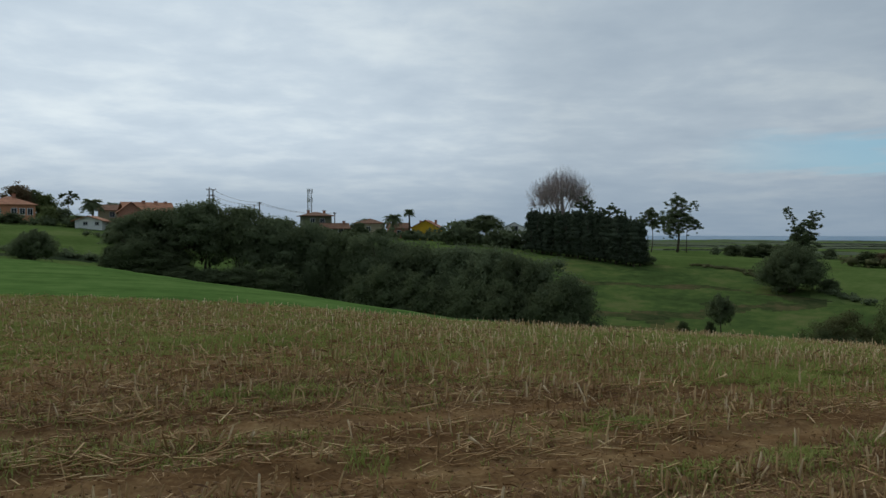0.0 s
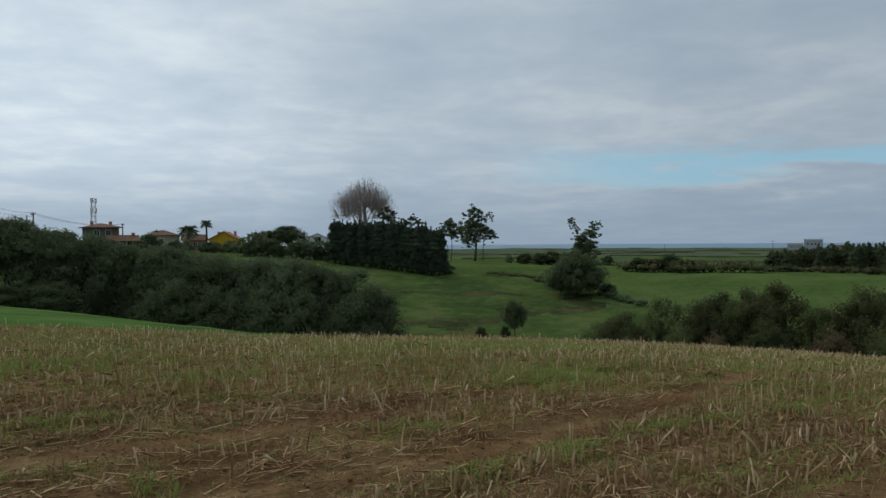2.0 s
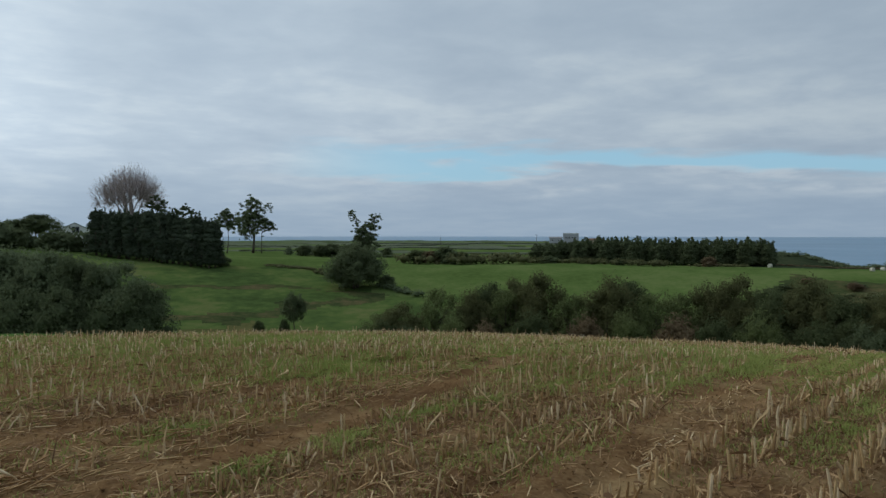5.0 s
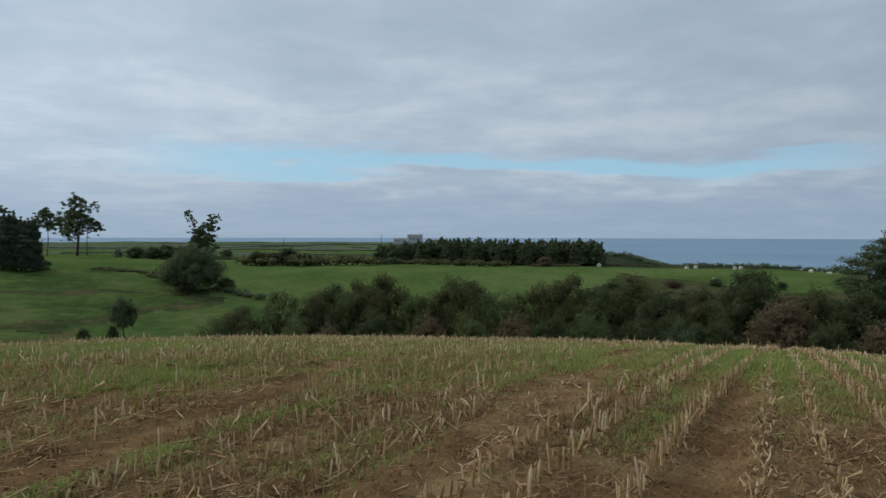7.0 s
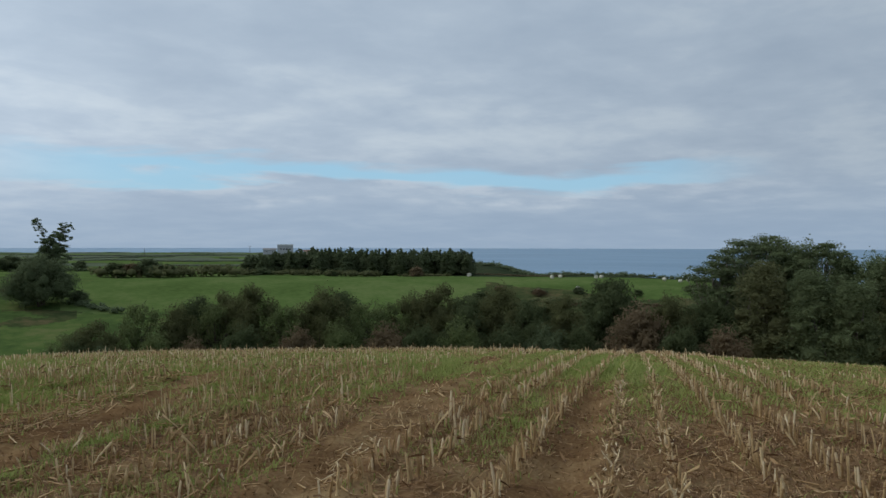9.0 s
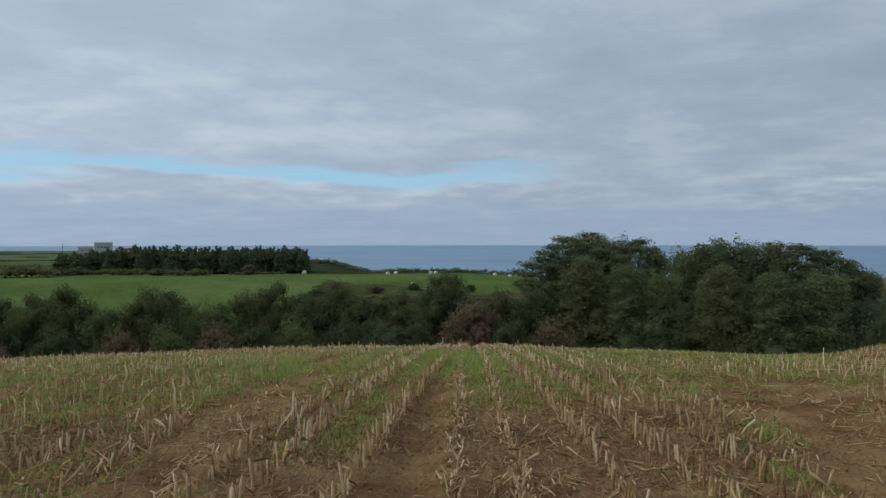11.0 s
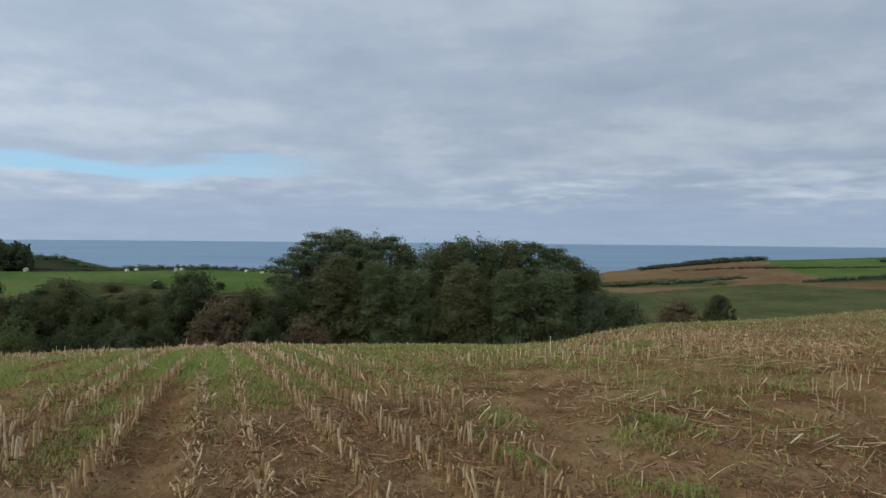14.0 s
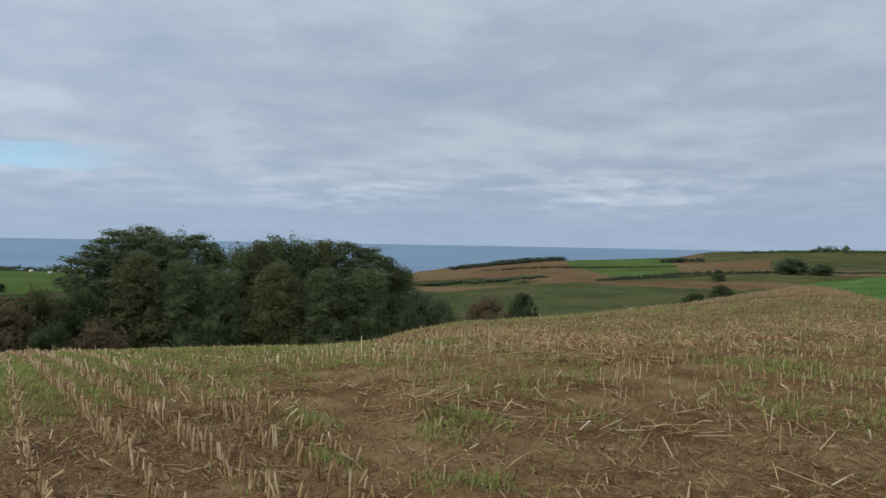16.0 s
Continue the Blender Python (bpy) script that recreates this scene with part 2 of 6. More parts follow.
def height(x, y):
    """Height of the land: a domed field, a wooded valley round it, a coastal plateau, two hills, and the fall to the sea."""
    x, y = np.asarray(x, float), np.asarray(y, float)
    r = np.hypot(x, y) + 1e-6
    a = np.degrees(np.arctan2(x, y))
    a = np.where(a < -100, a + 360, a)
    # slope of the field's crest, steepest towards the valley
    e = np.interp(a, (-36, -30, -24, -18, -11, -5.7, 1, 9, 17, 45, 88, 92, 95, 98, 106, 114, 122, 127, 140),
                  (1.6, 1.9, 2.6, 3.65, 4.65, 5.6, 6.55, 7.05, 7.35, 7.95, 7.85, 7.5, 6.7, 6.05, 5.3, 4.2, 2.6, 1.8, 1.6))
    near = -np.tan(np.radians(e)) ** 2 / 6.4 * r * r
    plateau = -7.0 - 5.0 * sstep(62, 84, a) - 3.0 * sstep(300, 1000, r) + 3.0 * sstep(-10, -60, a)
    hill1 = 14.0 * np.exp(-0.5 * (((x + 170) / 120) ** 2 + ((y - 230) / 100) ** 2))
    hill2 = 13.0 * np.exp(-0.5 * (((x - 378) / 160) ** 2 + ((y + 295) / 160) ** 2))
    floor_z = -14.5 + 9.0 * sstep(0, -30, a) + 1.0 * sstep(95, 110, a) + 6 * sstep(112, 130, a)
    climb = sstep(92, 190, r)
    far = floor_z * (1 - climb) + plateau * climb + (hill1 + hill2) * sstep(70, 150, r)
    far = far + 0.5 * np.sin(x / 31 + 1) * np.sin(y / 27) + 0.25 * np.sin(x / 13) * np.sin(y / 11 + 2)
    # headland of scrub above the shore
    far = far + 0.8 * np.exp(-0.5 * (((a - 52) / 3.6) ** 2 + ((r - 380) / 60) ** 2)) - 3.6 * sstep(56, 60, a) * sstep(96, 92, a) * sstep(205, 300, r)
    far = far - 6.0 * sstep(345, 470, r) * sstep(95, 99, a) * sstep(117, 112, a)
    far = far - 1.7 * sstep(106, 95, a) * sstep(90, 93, a) * sstep(170, 260, r)
    s = 1.2
    land = np.maximum(near, far) + s * np.log1p(np.exp(-np.abs(near - far) / s)) * sstep(12, 45, r)
    coast = 1150 - 815 * sstep(43, 53, a) - 35 * sstep(54, 64, a) + 420 * sstep(96, 108, a) + 500 * sstep(108, 118, a)
    return land - 26 * sstep(coast, coast + 90, r)


# ---- mesh helpers ----
rng = np.random.default_rng(7)


def mesh_of(name, verts, faces, mats, index=None, smooth=False):
    me = bpy.data.meshes.new(name)
    me.from_pydata(np.asarray(verts).tolist(), [], faces if isinstance(faces, list) else faces.tolist())
    for m in mats if isinstance(mats, (list, tuple)) else [mats]:
        me.materials.append(m)
    if index is not None:
        me.polygons.foreach_set("material_index", np.asarray(index, dtype=np.int32))
    if smooth:
        me.polygons.foreach_set("use_smooth", np.ones(len(me.polygons), dtype=bool))
    me.update()
    return me


def quick_mesh(name, V, F, mat, smooth=False):
    """A mesh of equal polygons from arrays."""
    V, F = np.asarray(V, np.float32), np.asarray(F, np.int32)
    me = bpy.data.meshes.new(name)
    me.vertices.add(len(V))
    me.vertices.foreach_set("co", V.ravel())
    me.loops.add(F.size)
    me.loops.foreach_set("vertex_index", F.ravel())
    me.polygons.add(len(F))
    me.polygons.foreach_set("loop_start", np.arange(0, F.size, F.shape[1], dtype=np.int32))
    me.materials.append(mat)
    me.update(calc_edges=True)
    return me


def piece(name, me, parent=None, label="", m=None):
    ob = new(name, me)
    ob.parent = parent
    if m is not None:
        ob.matrix_local = m
    if label:
        tagged(ob, label)
    return ob


def part(name, bm, mat, parent, label="", smooth=False):
    """Links a bmesh as one mesh object under a thing or under a part."""
    me = bpy.data.meshes.new(name)
    bm.to_mesh(me)
    bm.free()
    me.materials.append(mat)
    if smooth:
        me.polygons.foreach_set("use_smooth", np.ones(len(me.polygons), dtype=bool))
    return piece(name, me, parent, label)


def thing(name, label, category, group="", m=None):
    ob = tagged(new(name), label, category, group)
    if m is not None:
        ob.matrix_world = m
    return ob


def spot(bearing, r):
    return r * math.sin(radians(bearing)), r * math.cos(radians(bearing))


def ground_at(bearing, r, sink=0.0):
    x, y = spot(bearing, r)
    return x, y, float(height(x, y)) - sink


def box(bm, x0, x1, y0, y1, z0, z1):
    g = bmesh.ops.create_cube(bm, size=1)
    for v in g["verts"]:
        v.co = Vector(((x0 + x1) / 2 + v.co.x * (x1 - x0), (y0 + y1) / 2 + v.co.y * (y1 - y0), (z0 + z1) / 2 + v.co.z * (z1 - z0)))
    return g["verts"]


def vnoise(x, y, seed=0):
    """Smooth value noise, 0 to 1."""
    xi, yi = np.floor(x), np.floor(y)
    fx, fy = x - xi, y - yi
    fx, fy = fx * fx * (3 - 2 * fx), fy * fy * (3 - 2 * fy)

    def h(i, j):
        v = np.sin(i * 127.1 + j * 311.7 + seed * 74.7) * 43758.5453
        return v - np.floor(v)
    return (h(xi, yi) * (1 - fx) + h(xi + 1, yi) * fx) * (1 - fy) + (h(xi, yi + 1) * (1 - fx) + h(xi + 1, yi + 1) * fx) * fy


def fbm(x, y, seed=0):
    return 0.5 * vnoise(x, y, seed) + 0.3 * vnoise(x * 2.1, y * 2.1, seed + 1) + 0.2 * vnoise(x * 4.3, y * 4.3, seed + 2)


# ---- the field's plan ----
# the open maize rows: where each crosses x = 6, its bearing, how many of its stalks still stand, and how tall
ROW_PLAN = [(4.29, 69.0, 0.8, 0.85), (3.85, 69.4, 0.95, 1.0), (3.14, 68.9, 1.0, 1.0), (2.43, 66.5, 0.5, 0.55), (1.93, 66.3, 0.7, 0.7), (1.20, 64.9, 1.0, 1.0), (0.55, 63.9, 1.0, 1.05), (-0.05, 65.0, 0.9, 1.0), (-0.50, 66.5, 0.6, 0.8)]
LANES = [((-9.0, 4.2), (-2.7, 4.64), (-0.3, 5.09), (0.36, 5.22), (1.8, 5.8), (3.28, 6.69), (5.0, 7.9), (8.0, 10.4)),
         ((-9.0, 4.9), (-3.43, 5.86), (-1.34, 6.34), (-0.42, 6.77), (3.0, 8.6), (6.0, 10.6)),
         ((2.0, 1.15), (6.0, 2.80), (12.0, 5.3)),
         ((2.0, 2.85), (4.77, 4.25), (5.85, 4.84), (7.6, 5.72), (11.0, 7.5), (15.0, 9.4)),
         ((3.0, -1.2), (5.6, -0.62), (8.0, -0.40), (10.0, -0.30), (13.0, 0.0))]
LANE_WIDTH = (0.30, 0.22, 0.24, 0.40, 0.46)


def lane_gap(x, y):
    """How far a place lies outside the nearest wheel lane, in lane half-widths."""
    best = np.full(np.shape(x), 9.0)
    for line, half in zip(LANES, LANE_WIDTH):
        for (x0, y0), (x1, y1) in zip(line[:-1], line[1:]):
            dx, dy = x1 - x0, y1 - y0
            s = np.clip(((x - x0) * dx + (y - y0) * dy) / (dx * dx + dy * dy), 0, 1)
            best = np.minimum(best, np.hypot(x - x0 - s * dx, y - y0 - s * dy) / half)
    return best


def in_field(x, y):
    """Inside the stubble field (it ends in the grass to the left and right)."""
    left = y < 19.6 + 0.12 * (x + 8)
    # the right-hand grass begins at a line that runs away from the camera
    side = (x - 22.7) * (-19.6) - (y + 17.4) * 35.6
    return left & ((side < 0) | (x < 14)) & (np.hypot(x, y) < 110)


def micro(x, y):
    """Clods, wheel tracks and ridges of the field."""
    z = 0.035 * (fbm(x * 1.3, y * 1.3, 3) - 0.5) + 0.05 * (fbm(x * 6, y * 6, 5) - 0.5)
    d = (x - 6.0) * 0.40 - (y - 2.45) * 0.916
    z = z + 0.022 * np.cos(d / 0.6 * 2 * np.pi)
    return z - 0.03 * np.clip(1.3 - lane_gap(x, y), 0, 1)


# ---- ground: one sheet ----
def zone(x, y):
    """The kind of land: 0 soil, 1 far stubble, 2 bright grass, 3 pasture, 4 meadow, 5 dry grass, 6 brown field, 7
    scrub, 8 grazed pasture, 9 far grass with haze in its colour, 10 bracken.
    """
    r = np.hypot(x, y)
    a = np.degrees(np.arctan2(x, y))
    a = np.where(a < -100, a + 360, a)
    wob = (fbm(x / 17, y / 17, 9) - 0.5)
    out = np.full(x.shape, 3)
    field = in_field(x, y)
    out[(r < 60) & ~field] = 2
    out[(a < 3) & (r < 100) & ~field] = 2
    out[(a > 118) & (r < 120) & ~field] = 2
    out[field & (r < 24)] = 0
    out[field & (r >= 24)] = 1
    out[field & (a > 97) & (r >= 17 + 5 * wob)] = 1
    mid = (~field) & (r >= 60)
    out[mid & (a < 4 + 24 * wob) & (r > 112 + 20 * wob)] = 4
    out[mid & (a < 5) & (r > 119 + 8 * wob) & (r < 124 + 14 * wob)] = 7
    out[mid & (a > 10) & (a < 75) & (r > 172 + 16 * wob)] = 4
    out[mid & (a > 26 + 5 * wob) & (a < 70) & (r > 138 + 20 * wob)] = 4
    rough = mid & (a > 53.5 + 9 * wob) & (a < 73) & (r > 120) & (r < np.interp(a, (52, 56, 60, 66, 73), (130, 166, 163, 163, 158)) + 34 * wob + 9 * (vnoise(x / 4, y / 4, 17) - 0.5))
    out[rough] = 10
    # terraces and bracken on the near slope
    bank = mid & (a > 10) & (a < 27) & (r > 105) & (r < 185)
    out[bank & (np.abs(r - 128 - 0.9 * (a - 16) - 16 * wob) < 1.6 + 3 * (vnoise(x / 5, y / 5, 12) - 0.4))] = 10
    out[bank & (np.abs(r - 146 + 0.5 * (a - 16) - 12 * wob) < 1.2 + 3 * (vnoise(x / 5, y / 5, 14) - 0.4))] = 10
    out[bank & (a < 17.5) & (np.abs(r - 112 - 1.4 * (a - 12) - 6 * wob) < 3.5)] = 5
    strips = np.floor((r - 300 + (a - 30) * 2.5) / 60) % 3
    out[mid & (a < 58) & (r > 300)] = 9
    out[mid & (a < 58) & (r > 300) & (strips == 1)] = 4
    out[mid & (a < 58) & (r > 300) & (np.abs((r - 300 + (a - 30) * 2.5) % 60 - 3) < 2 + 5 * wob)] = 7
    out[mid & (a > 46) & (a < 96) & (r > np.interp(a, (51, 53.5, 62, 70), (232, 195, 203, 212)) + 8 * wob)] = 7
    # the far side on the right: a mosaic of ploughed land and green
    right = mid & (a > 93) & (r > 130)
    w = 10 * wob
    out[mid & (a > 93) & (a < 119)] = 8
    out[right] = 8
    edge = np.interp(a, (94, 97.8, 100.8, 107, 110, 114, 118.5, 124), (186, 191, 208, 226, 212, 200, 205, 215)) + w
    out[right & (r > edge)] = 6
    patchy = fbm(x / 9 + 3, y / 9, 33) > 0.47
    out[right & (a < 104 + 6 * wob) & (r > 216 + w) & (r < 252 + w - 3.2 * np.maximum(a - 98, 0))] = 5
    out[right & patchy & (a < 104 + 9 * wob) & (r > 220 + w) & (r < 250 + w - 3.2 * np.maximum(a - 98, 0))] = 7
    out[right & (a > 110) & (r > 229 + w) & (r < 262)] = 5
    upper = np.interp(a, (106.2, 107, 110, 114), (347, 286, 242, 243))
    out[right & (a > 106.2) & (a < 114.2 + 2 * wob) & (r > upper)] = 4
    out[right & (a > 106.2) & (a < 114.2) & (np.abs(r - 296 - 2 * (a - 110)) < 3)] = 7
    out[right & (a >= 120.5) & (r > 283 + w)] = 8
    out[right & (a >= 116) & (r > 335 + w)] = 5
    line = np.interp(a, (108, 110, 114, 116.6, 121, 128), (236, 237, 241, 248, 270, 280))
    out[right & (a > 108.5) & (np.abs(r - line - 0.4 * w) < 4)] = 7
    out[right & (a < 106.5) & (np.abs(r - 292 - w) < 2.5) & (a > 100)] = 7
    return out


def build_ground():
    az = np.concatenate([np.arange(-62, -34, 1.0), np.arange(-34, 130, 0.34), np.arange(130, 298, 3.0)])
    rad = np.concatenate([[0.0, 0.6, 1.2, 1.8], np.geomspace(2.3, 60, 180)[:-1], np.geomspace(60, 130, 60)[:-1], np.geomspace(130, 420, 200)[:-1], np.geomspace(420, 500, 20)[:-1], np.geomspace(500, 1300, 30)])
    A, R = np.meshgrid(np.radians(az), rad)
    X, Y = R * np.sin(A), R * np.cos(A)
    Z = height(X, Y)
    near = in_field(X, Y) & (R < 40)
    Z = Z + np.where(near, micro(X, Y) * np.clip(1.6 - R / 40, 0, 1), 0)
    bank = (~in_field(X, Y)) & (R > 30)
    Z = Z + np.where(bank, 0.25 * (fbm(X / 3.5, Y / 3.5, 31) - 0.5) * np.clip(R / 60, 0, 2), 0)
    n, m = R.shape
    idx = np.arange(n * m).reshape(n, m)
    nxt = np.roll(idx, -1, axis=1)
    faces = np.stack([idx[:-1], nxt[:-1], nxt[1:], idx[1:]], -1).reshape(-1, 4)[:, ::-1]
    V = np.stack([X, Y, Z], -1).reshape(-1, 3)
    c = V[faces].mean(1)
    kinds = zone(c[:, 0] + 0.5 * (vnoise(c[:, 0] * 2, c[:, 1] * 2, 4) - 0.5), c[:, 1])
    me = mesh_of("ground", V, faces, [SOIL, STUBBLE_FAR, GRASS, PASTURE, MEADOW, DRYGRASS, PLOUGH, SCRUB, PASTURE_DRY, HAZED_FIELD, BRACKEN], kinds, True)
    tagged(new("ground", me), "rolling farmland of maize stubble, green pasture and brown ploughed fields", "ground", kind="structure")


build_ground()


def build_sea():
    az = np.radians(np.arange(0, 360, 2.0))
    rad = np.geomspace(200, 4900, 40)
    A, R = np.meshgrid(az, rad)
    V = np.stack([R * np.sin(A), R * np.cos(A), np.full(R.shape, -23.2)], -1).reshape(-1, 3)
    idx = np.arange(R.size).reshape(R.shape)
    nxt = np.roll(idx, -1, axis=1)
    faces = np.stack([idx[:-1], idx[1:], nxt[1:], nxt[:-1]], -1).reshape(-1, 4)[:, ::-1]
    m = bpy.data.materials.new("sea_water")
    m.use_nodes = True
    k = Nodes(m.node_tree)
    p = k.add("ShaderNodeTexCoord").outputs["Object"]
    stretch = k.add("ShaderNodeMapping", None, Vector=p)
    stretch.inputs["Scale"].default_value = (0.004, 0.0012, 1)
    f = k.noise(stretch.outputs[0], 2.0, 5.0, 0.6)
    c = k.ramp(k.step(f, 0.3, 0.7), [(0.0, (0.090, 0.195, 0.308)), (0.5, (0.118, 0.235, 0.352)), (1.0, (0.150, 0.270, 0.388))])
    bs = k.add("ShaderNodeBsdfPrincipled", None, Base_Color=c, Roughness=0.4)
    b = k.add("ShaderNodeBump", None, Strength=0.7, Distance=0.6, Height=k.noise(p, 0.25, 5.0, 0.6))
    m.node_tree.links.new(b.outputs[0], bs.inputs["Normal"])
    k.add("ShaderNodeOutputMaterial", None, Surface=bs.outputs[0])
    tagged(new("water", mesh_of("water", V, faces, m)), "grey-blue open sea reaching the horizon under cloud", "sea", kind="structure")


build_sea()


# ---- trees ----
def unit(n):
    u = rng.normal(size=(n, 3))
    return u / np.linalg.norm(u, axis=1, keepdims=True)


def leaf_quads(p, nrm, size):
    """Small folded leaf sprays at p, facing nrm."""
    n = len(p)
    t = np.cross(nrm, unit(n))
    t /= np.linalg.norm(t, axis=1, keepdims=True) + 1e-9
    b = np.cross(nrm, t)
    s = (size * rng.uniform(0.55, 1.35, n))[:, None]
    v = np.stack([p - t * s, p + t * s * 0.75 - b * s * 0.8, p + t * s * 0.55 + b * s * 0.9], 1)
    return v.reshape(-1, 3), np.arange(3 * n).reshape(n, 3)


ICO = bmesh.new()
bmesh.ops.create_icosphere(ICO, subdivisions=1, radius=1)
ICO_V = np.array([v.co[:] for v in ICO.verts])
ICO_F = np.array([[v.index for v in f.verts] for f in ICO.faces])
ICO.free()


def clump(p, seed=0):
    """Smooth noise in space, 0 to 1."""
    i = np.floor(p)
    f = p - i
    f = f * f * (3 - 2 * f)
    total = np.zeros(len(p))
    for c in itertools.product((0, 1), repeat=3):
        v = np.sin((i + c) @ np.array((127.1, 311.7, 74.7)) + seed * 19.3) * 43758.5453
        total += (v - np.floor(v)) * np.prod(np.where(np.array(c), f, 1 - f), axis=1)
    return total


def crown_mesh(name, blobs, n, size, mat, core=0.66, up=0.25, ragged=0.42, drop=1.0):
    """A crown of leaf sprays gathered in small tufts over uneven masses, round a dense inner body. drop: height of the tufts to their width."""
    V, F, base = [], [], 0
    blobs = np.asarray(blobs, float)
    area = (blobs[:, 3] * blobs[:, 4] + blobs[:, 4] * blobs[:, 5])
    grain = size * np.array((6.5, 6.5, 6.5 * drop))
    for q, share, body in zip(blobs, area / area.sum(), np.where(area > 2.2 * np.median(area), core * 1.15, core * 0.72)):
        k = max(int(n * share * 1.9), 16)
        u = unit(k)
        u[:, 2] = np.where((u[:, 2] < -0.3) & (rng.random(k) < 0.5), -u[:, 2], u[:, 2])
        rad = 1 - ragged * rng.random(k) ** 1.5 + 0.16 * rng.random(k) ** 3
        p = q[:3] + u * q[3:6] * rad[:, None]
        tuft = 0.6 * clump(p / grain, 1) + 0.4 * clump(p / grain / 2.3, 2)
        ok = tuft + 0.55 * (0.82 - rad) + rng.normal(size=k) * 0.05 > 0.445
        u, p, k = u[ok], p[ok], int(ok.sum())
        nr = u / q[3:6] * q[3:6].mean() * 0.8 + unit(k) * 1.0 + np.array((0, 0, up))
        nr /= np.linalg.norm(nr, axis=1, keepdims=True)
        v, f = leaf_quads(p, nr, size)
        V.append(v), F.append(f + base)
        base += len(v)
        if core:
            w = 1 + 0.7 * (clump(ICO_V * 2.3 + q[:3], 3) - 0.5)
            v = q[:3] + ICO_V * q[3:6] * body * w[:, None]
            V.append(v), F.append(ICO_F + base)
            base += len(v)
    return quick_mesh(name, np.concatenate(V), np.concatenate(F), mat)


def tube(points, radii, sides=6):
    """A tapered limb through points."""
    P = np.asarray(points, float)
    d = np.gradient(P, axis=0)
    d /= np.linalg.norm(d, axis=1, keepdims=True) + 1e-9
    ref = np.where(np.abs(d[:, 2:3]) > 0.9, np.array([[1.0, 0, 0]]), np.array([[0, 0, 1.0]]))
    a = np.cross(d, ref)
    a /= np.linalg.norm(a, axis=1, keepdims=True) + 1e-9
    b = np.cross(d, a)
    ang = np.arange(sides) / sides * 2 * np.pi
    V = (P[:, None] + (np.cos(ang)[None, :, None] * a[:, None] + np.sin(ang)[None, :, None] * b[:, None]) * np.asarray(radii)[:, None, None]).reshape(-1, 3)
    F = []
    for i in range(len(P) - 1):
        for j in range(sides):
            F.append([i * sides + j, i * sides + (j + 1) % sides, (i + 1) * sides + (j + 1) % sides, (i + 1) * sides + j])
    F.append(list(range(sides))[::-1])
    F.append([(len(P) - 1) * sides + j for j in range(sides)])
    return V, F


def join(pieces):
    V, F, base = [], [], 0
    for v, f in pieces:
        V.append(v)
        F += [[i + base for i in q] for q in f]
        base += len(v)
    return np.concatenate(V), F


def limbs(base, tip, r0, bend=0.12, k=3):
    base, tip = np.asarray(base, float), np.asarray(tip, float)
    s = np.linspace(0, 1, k)[:, None]
    off = rng.normal(size=3) * np.linalg.norm(tip - base) * bend
    P = base + (tip - base) * s + off * (s * (1 - s) * 2)
    return tube(P, r0 * (1 - 0.75 * s[:, 0]), 6 if r0 > 0.12 else 4)


def make_tree(name, label, blobs, mat, trunk_top, trunk_r, n, size, bark=BARK, category="tree", core=0.64, stems=1, ragged=0.42, up=0.25, drop=0.6):
    t = thing(name, label, category)
    ps = []
    for s in range(stems):
        b = np.array((rng.normal() * 0.3 * (stems > 1), rng.normal() * 0.3 * (stems > 1), -0.6))
        ps.append(limbs(b, (b[0] * 3, b[1] * 3, trunk_top), trunk_r, 0.06, 7))
    for q in blobs:
        ps.append(limbs((rng.normal() * 0.1, rng.normal() * 0.1, trunk_top * rng.uniform(0.45, 0.9)), q[:3], trunk_r * 0.42))
    v, f = join(ps)
    piece("trunk", mesh_of("trunk", v, f, bark, smooth=True), t)
    piece("crown", crown_mesh("crown", blobs, n, size, mat, core, up, ragged, drop), t)
    return t


def envelope(count, w, z0, z1, size, flat, seed, shape, inner=0.34):
    """Lobes laid over a crown of revolution, with two larger ones inside; shape gives its half-width at each part of its height."""
    g = np.random.default_rng(seed)
    h = z1 - z0
    out = [(0, 0, z0 + h * 0.38, w * inner, w * inner, h * 0.34), (w * 0.06, -w * 0.05, z0 + h * 0.62, w * inner * 0.78, w * inner * 0.78, h * 0.27)]
    for i in range(count):
        f = min(max((i + 0.5) / count + g.uniform(-0.06, 0.06), 0.0), 1.0)
        s = size * g.uniform(0.6, 1.4)
        rr = max(shape(f) * w / 2 * g.uniform(0.88, 1.08) - s * 0.75, 0) * (g.uniform(0.55, 1.0) if g.random() < 0.35 else 1.0)
        a = i * 2.399 + g.uniform(-0.5, 0.5)
        out.append((rr * math.cos(a), rr * math.sin(a), z0 + s * flat * 0.6 + (h - s * flat * 1.5) * f, s, s, s * flat * g.uniform(0.8, 1.3)))
    return out


def oval(mid, reach):
    return lambda f: math.sqrt(max(1 - ((f - mid) / reach) ** 2, 0.0))


KINDS = {}


def keep(kind, t, h, w):
    """Keeps a built tree, h high and w wide, as the pattern of its kind."""
    KINDS.setdefault(kind, []).append((t, h, w))


USED = set()


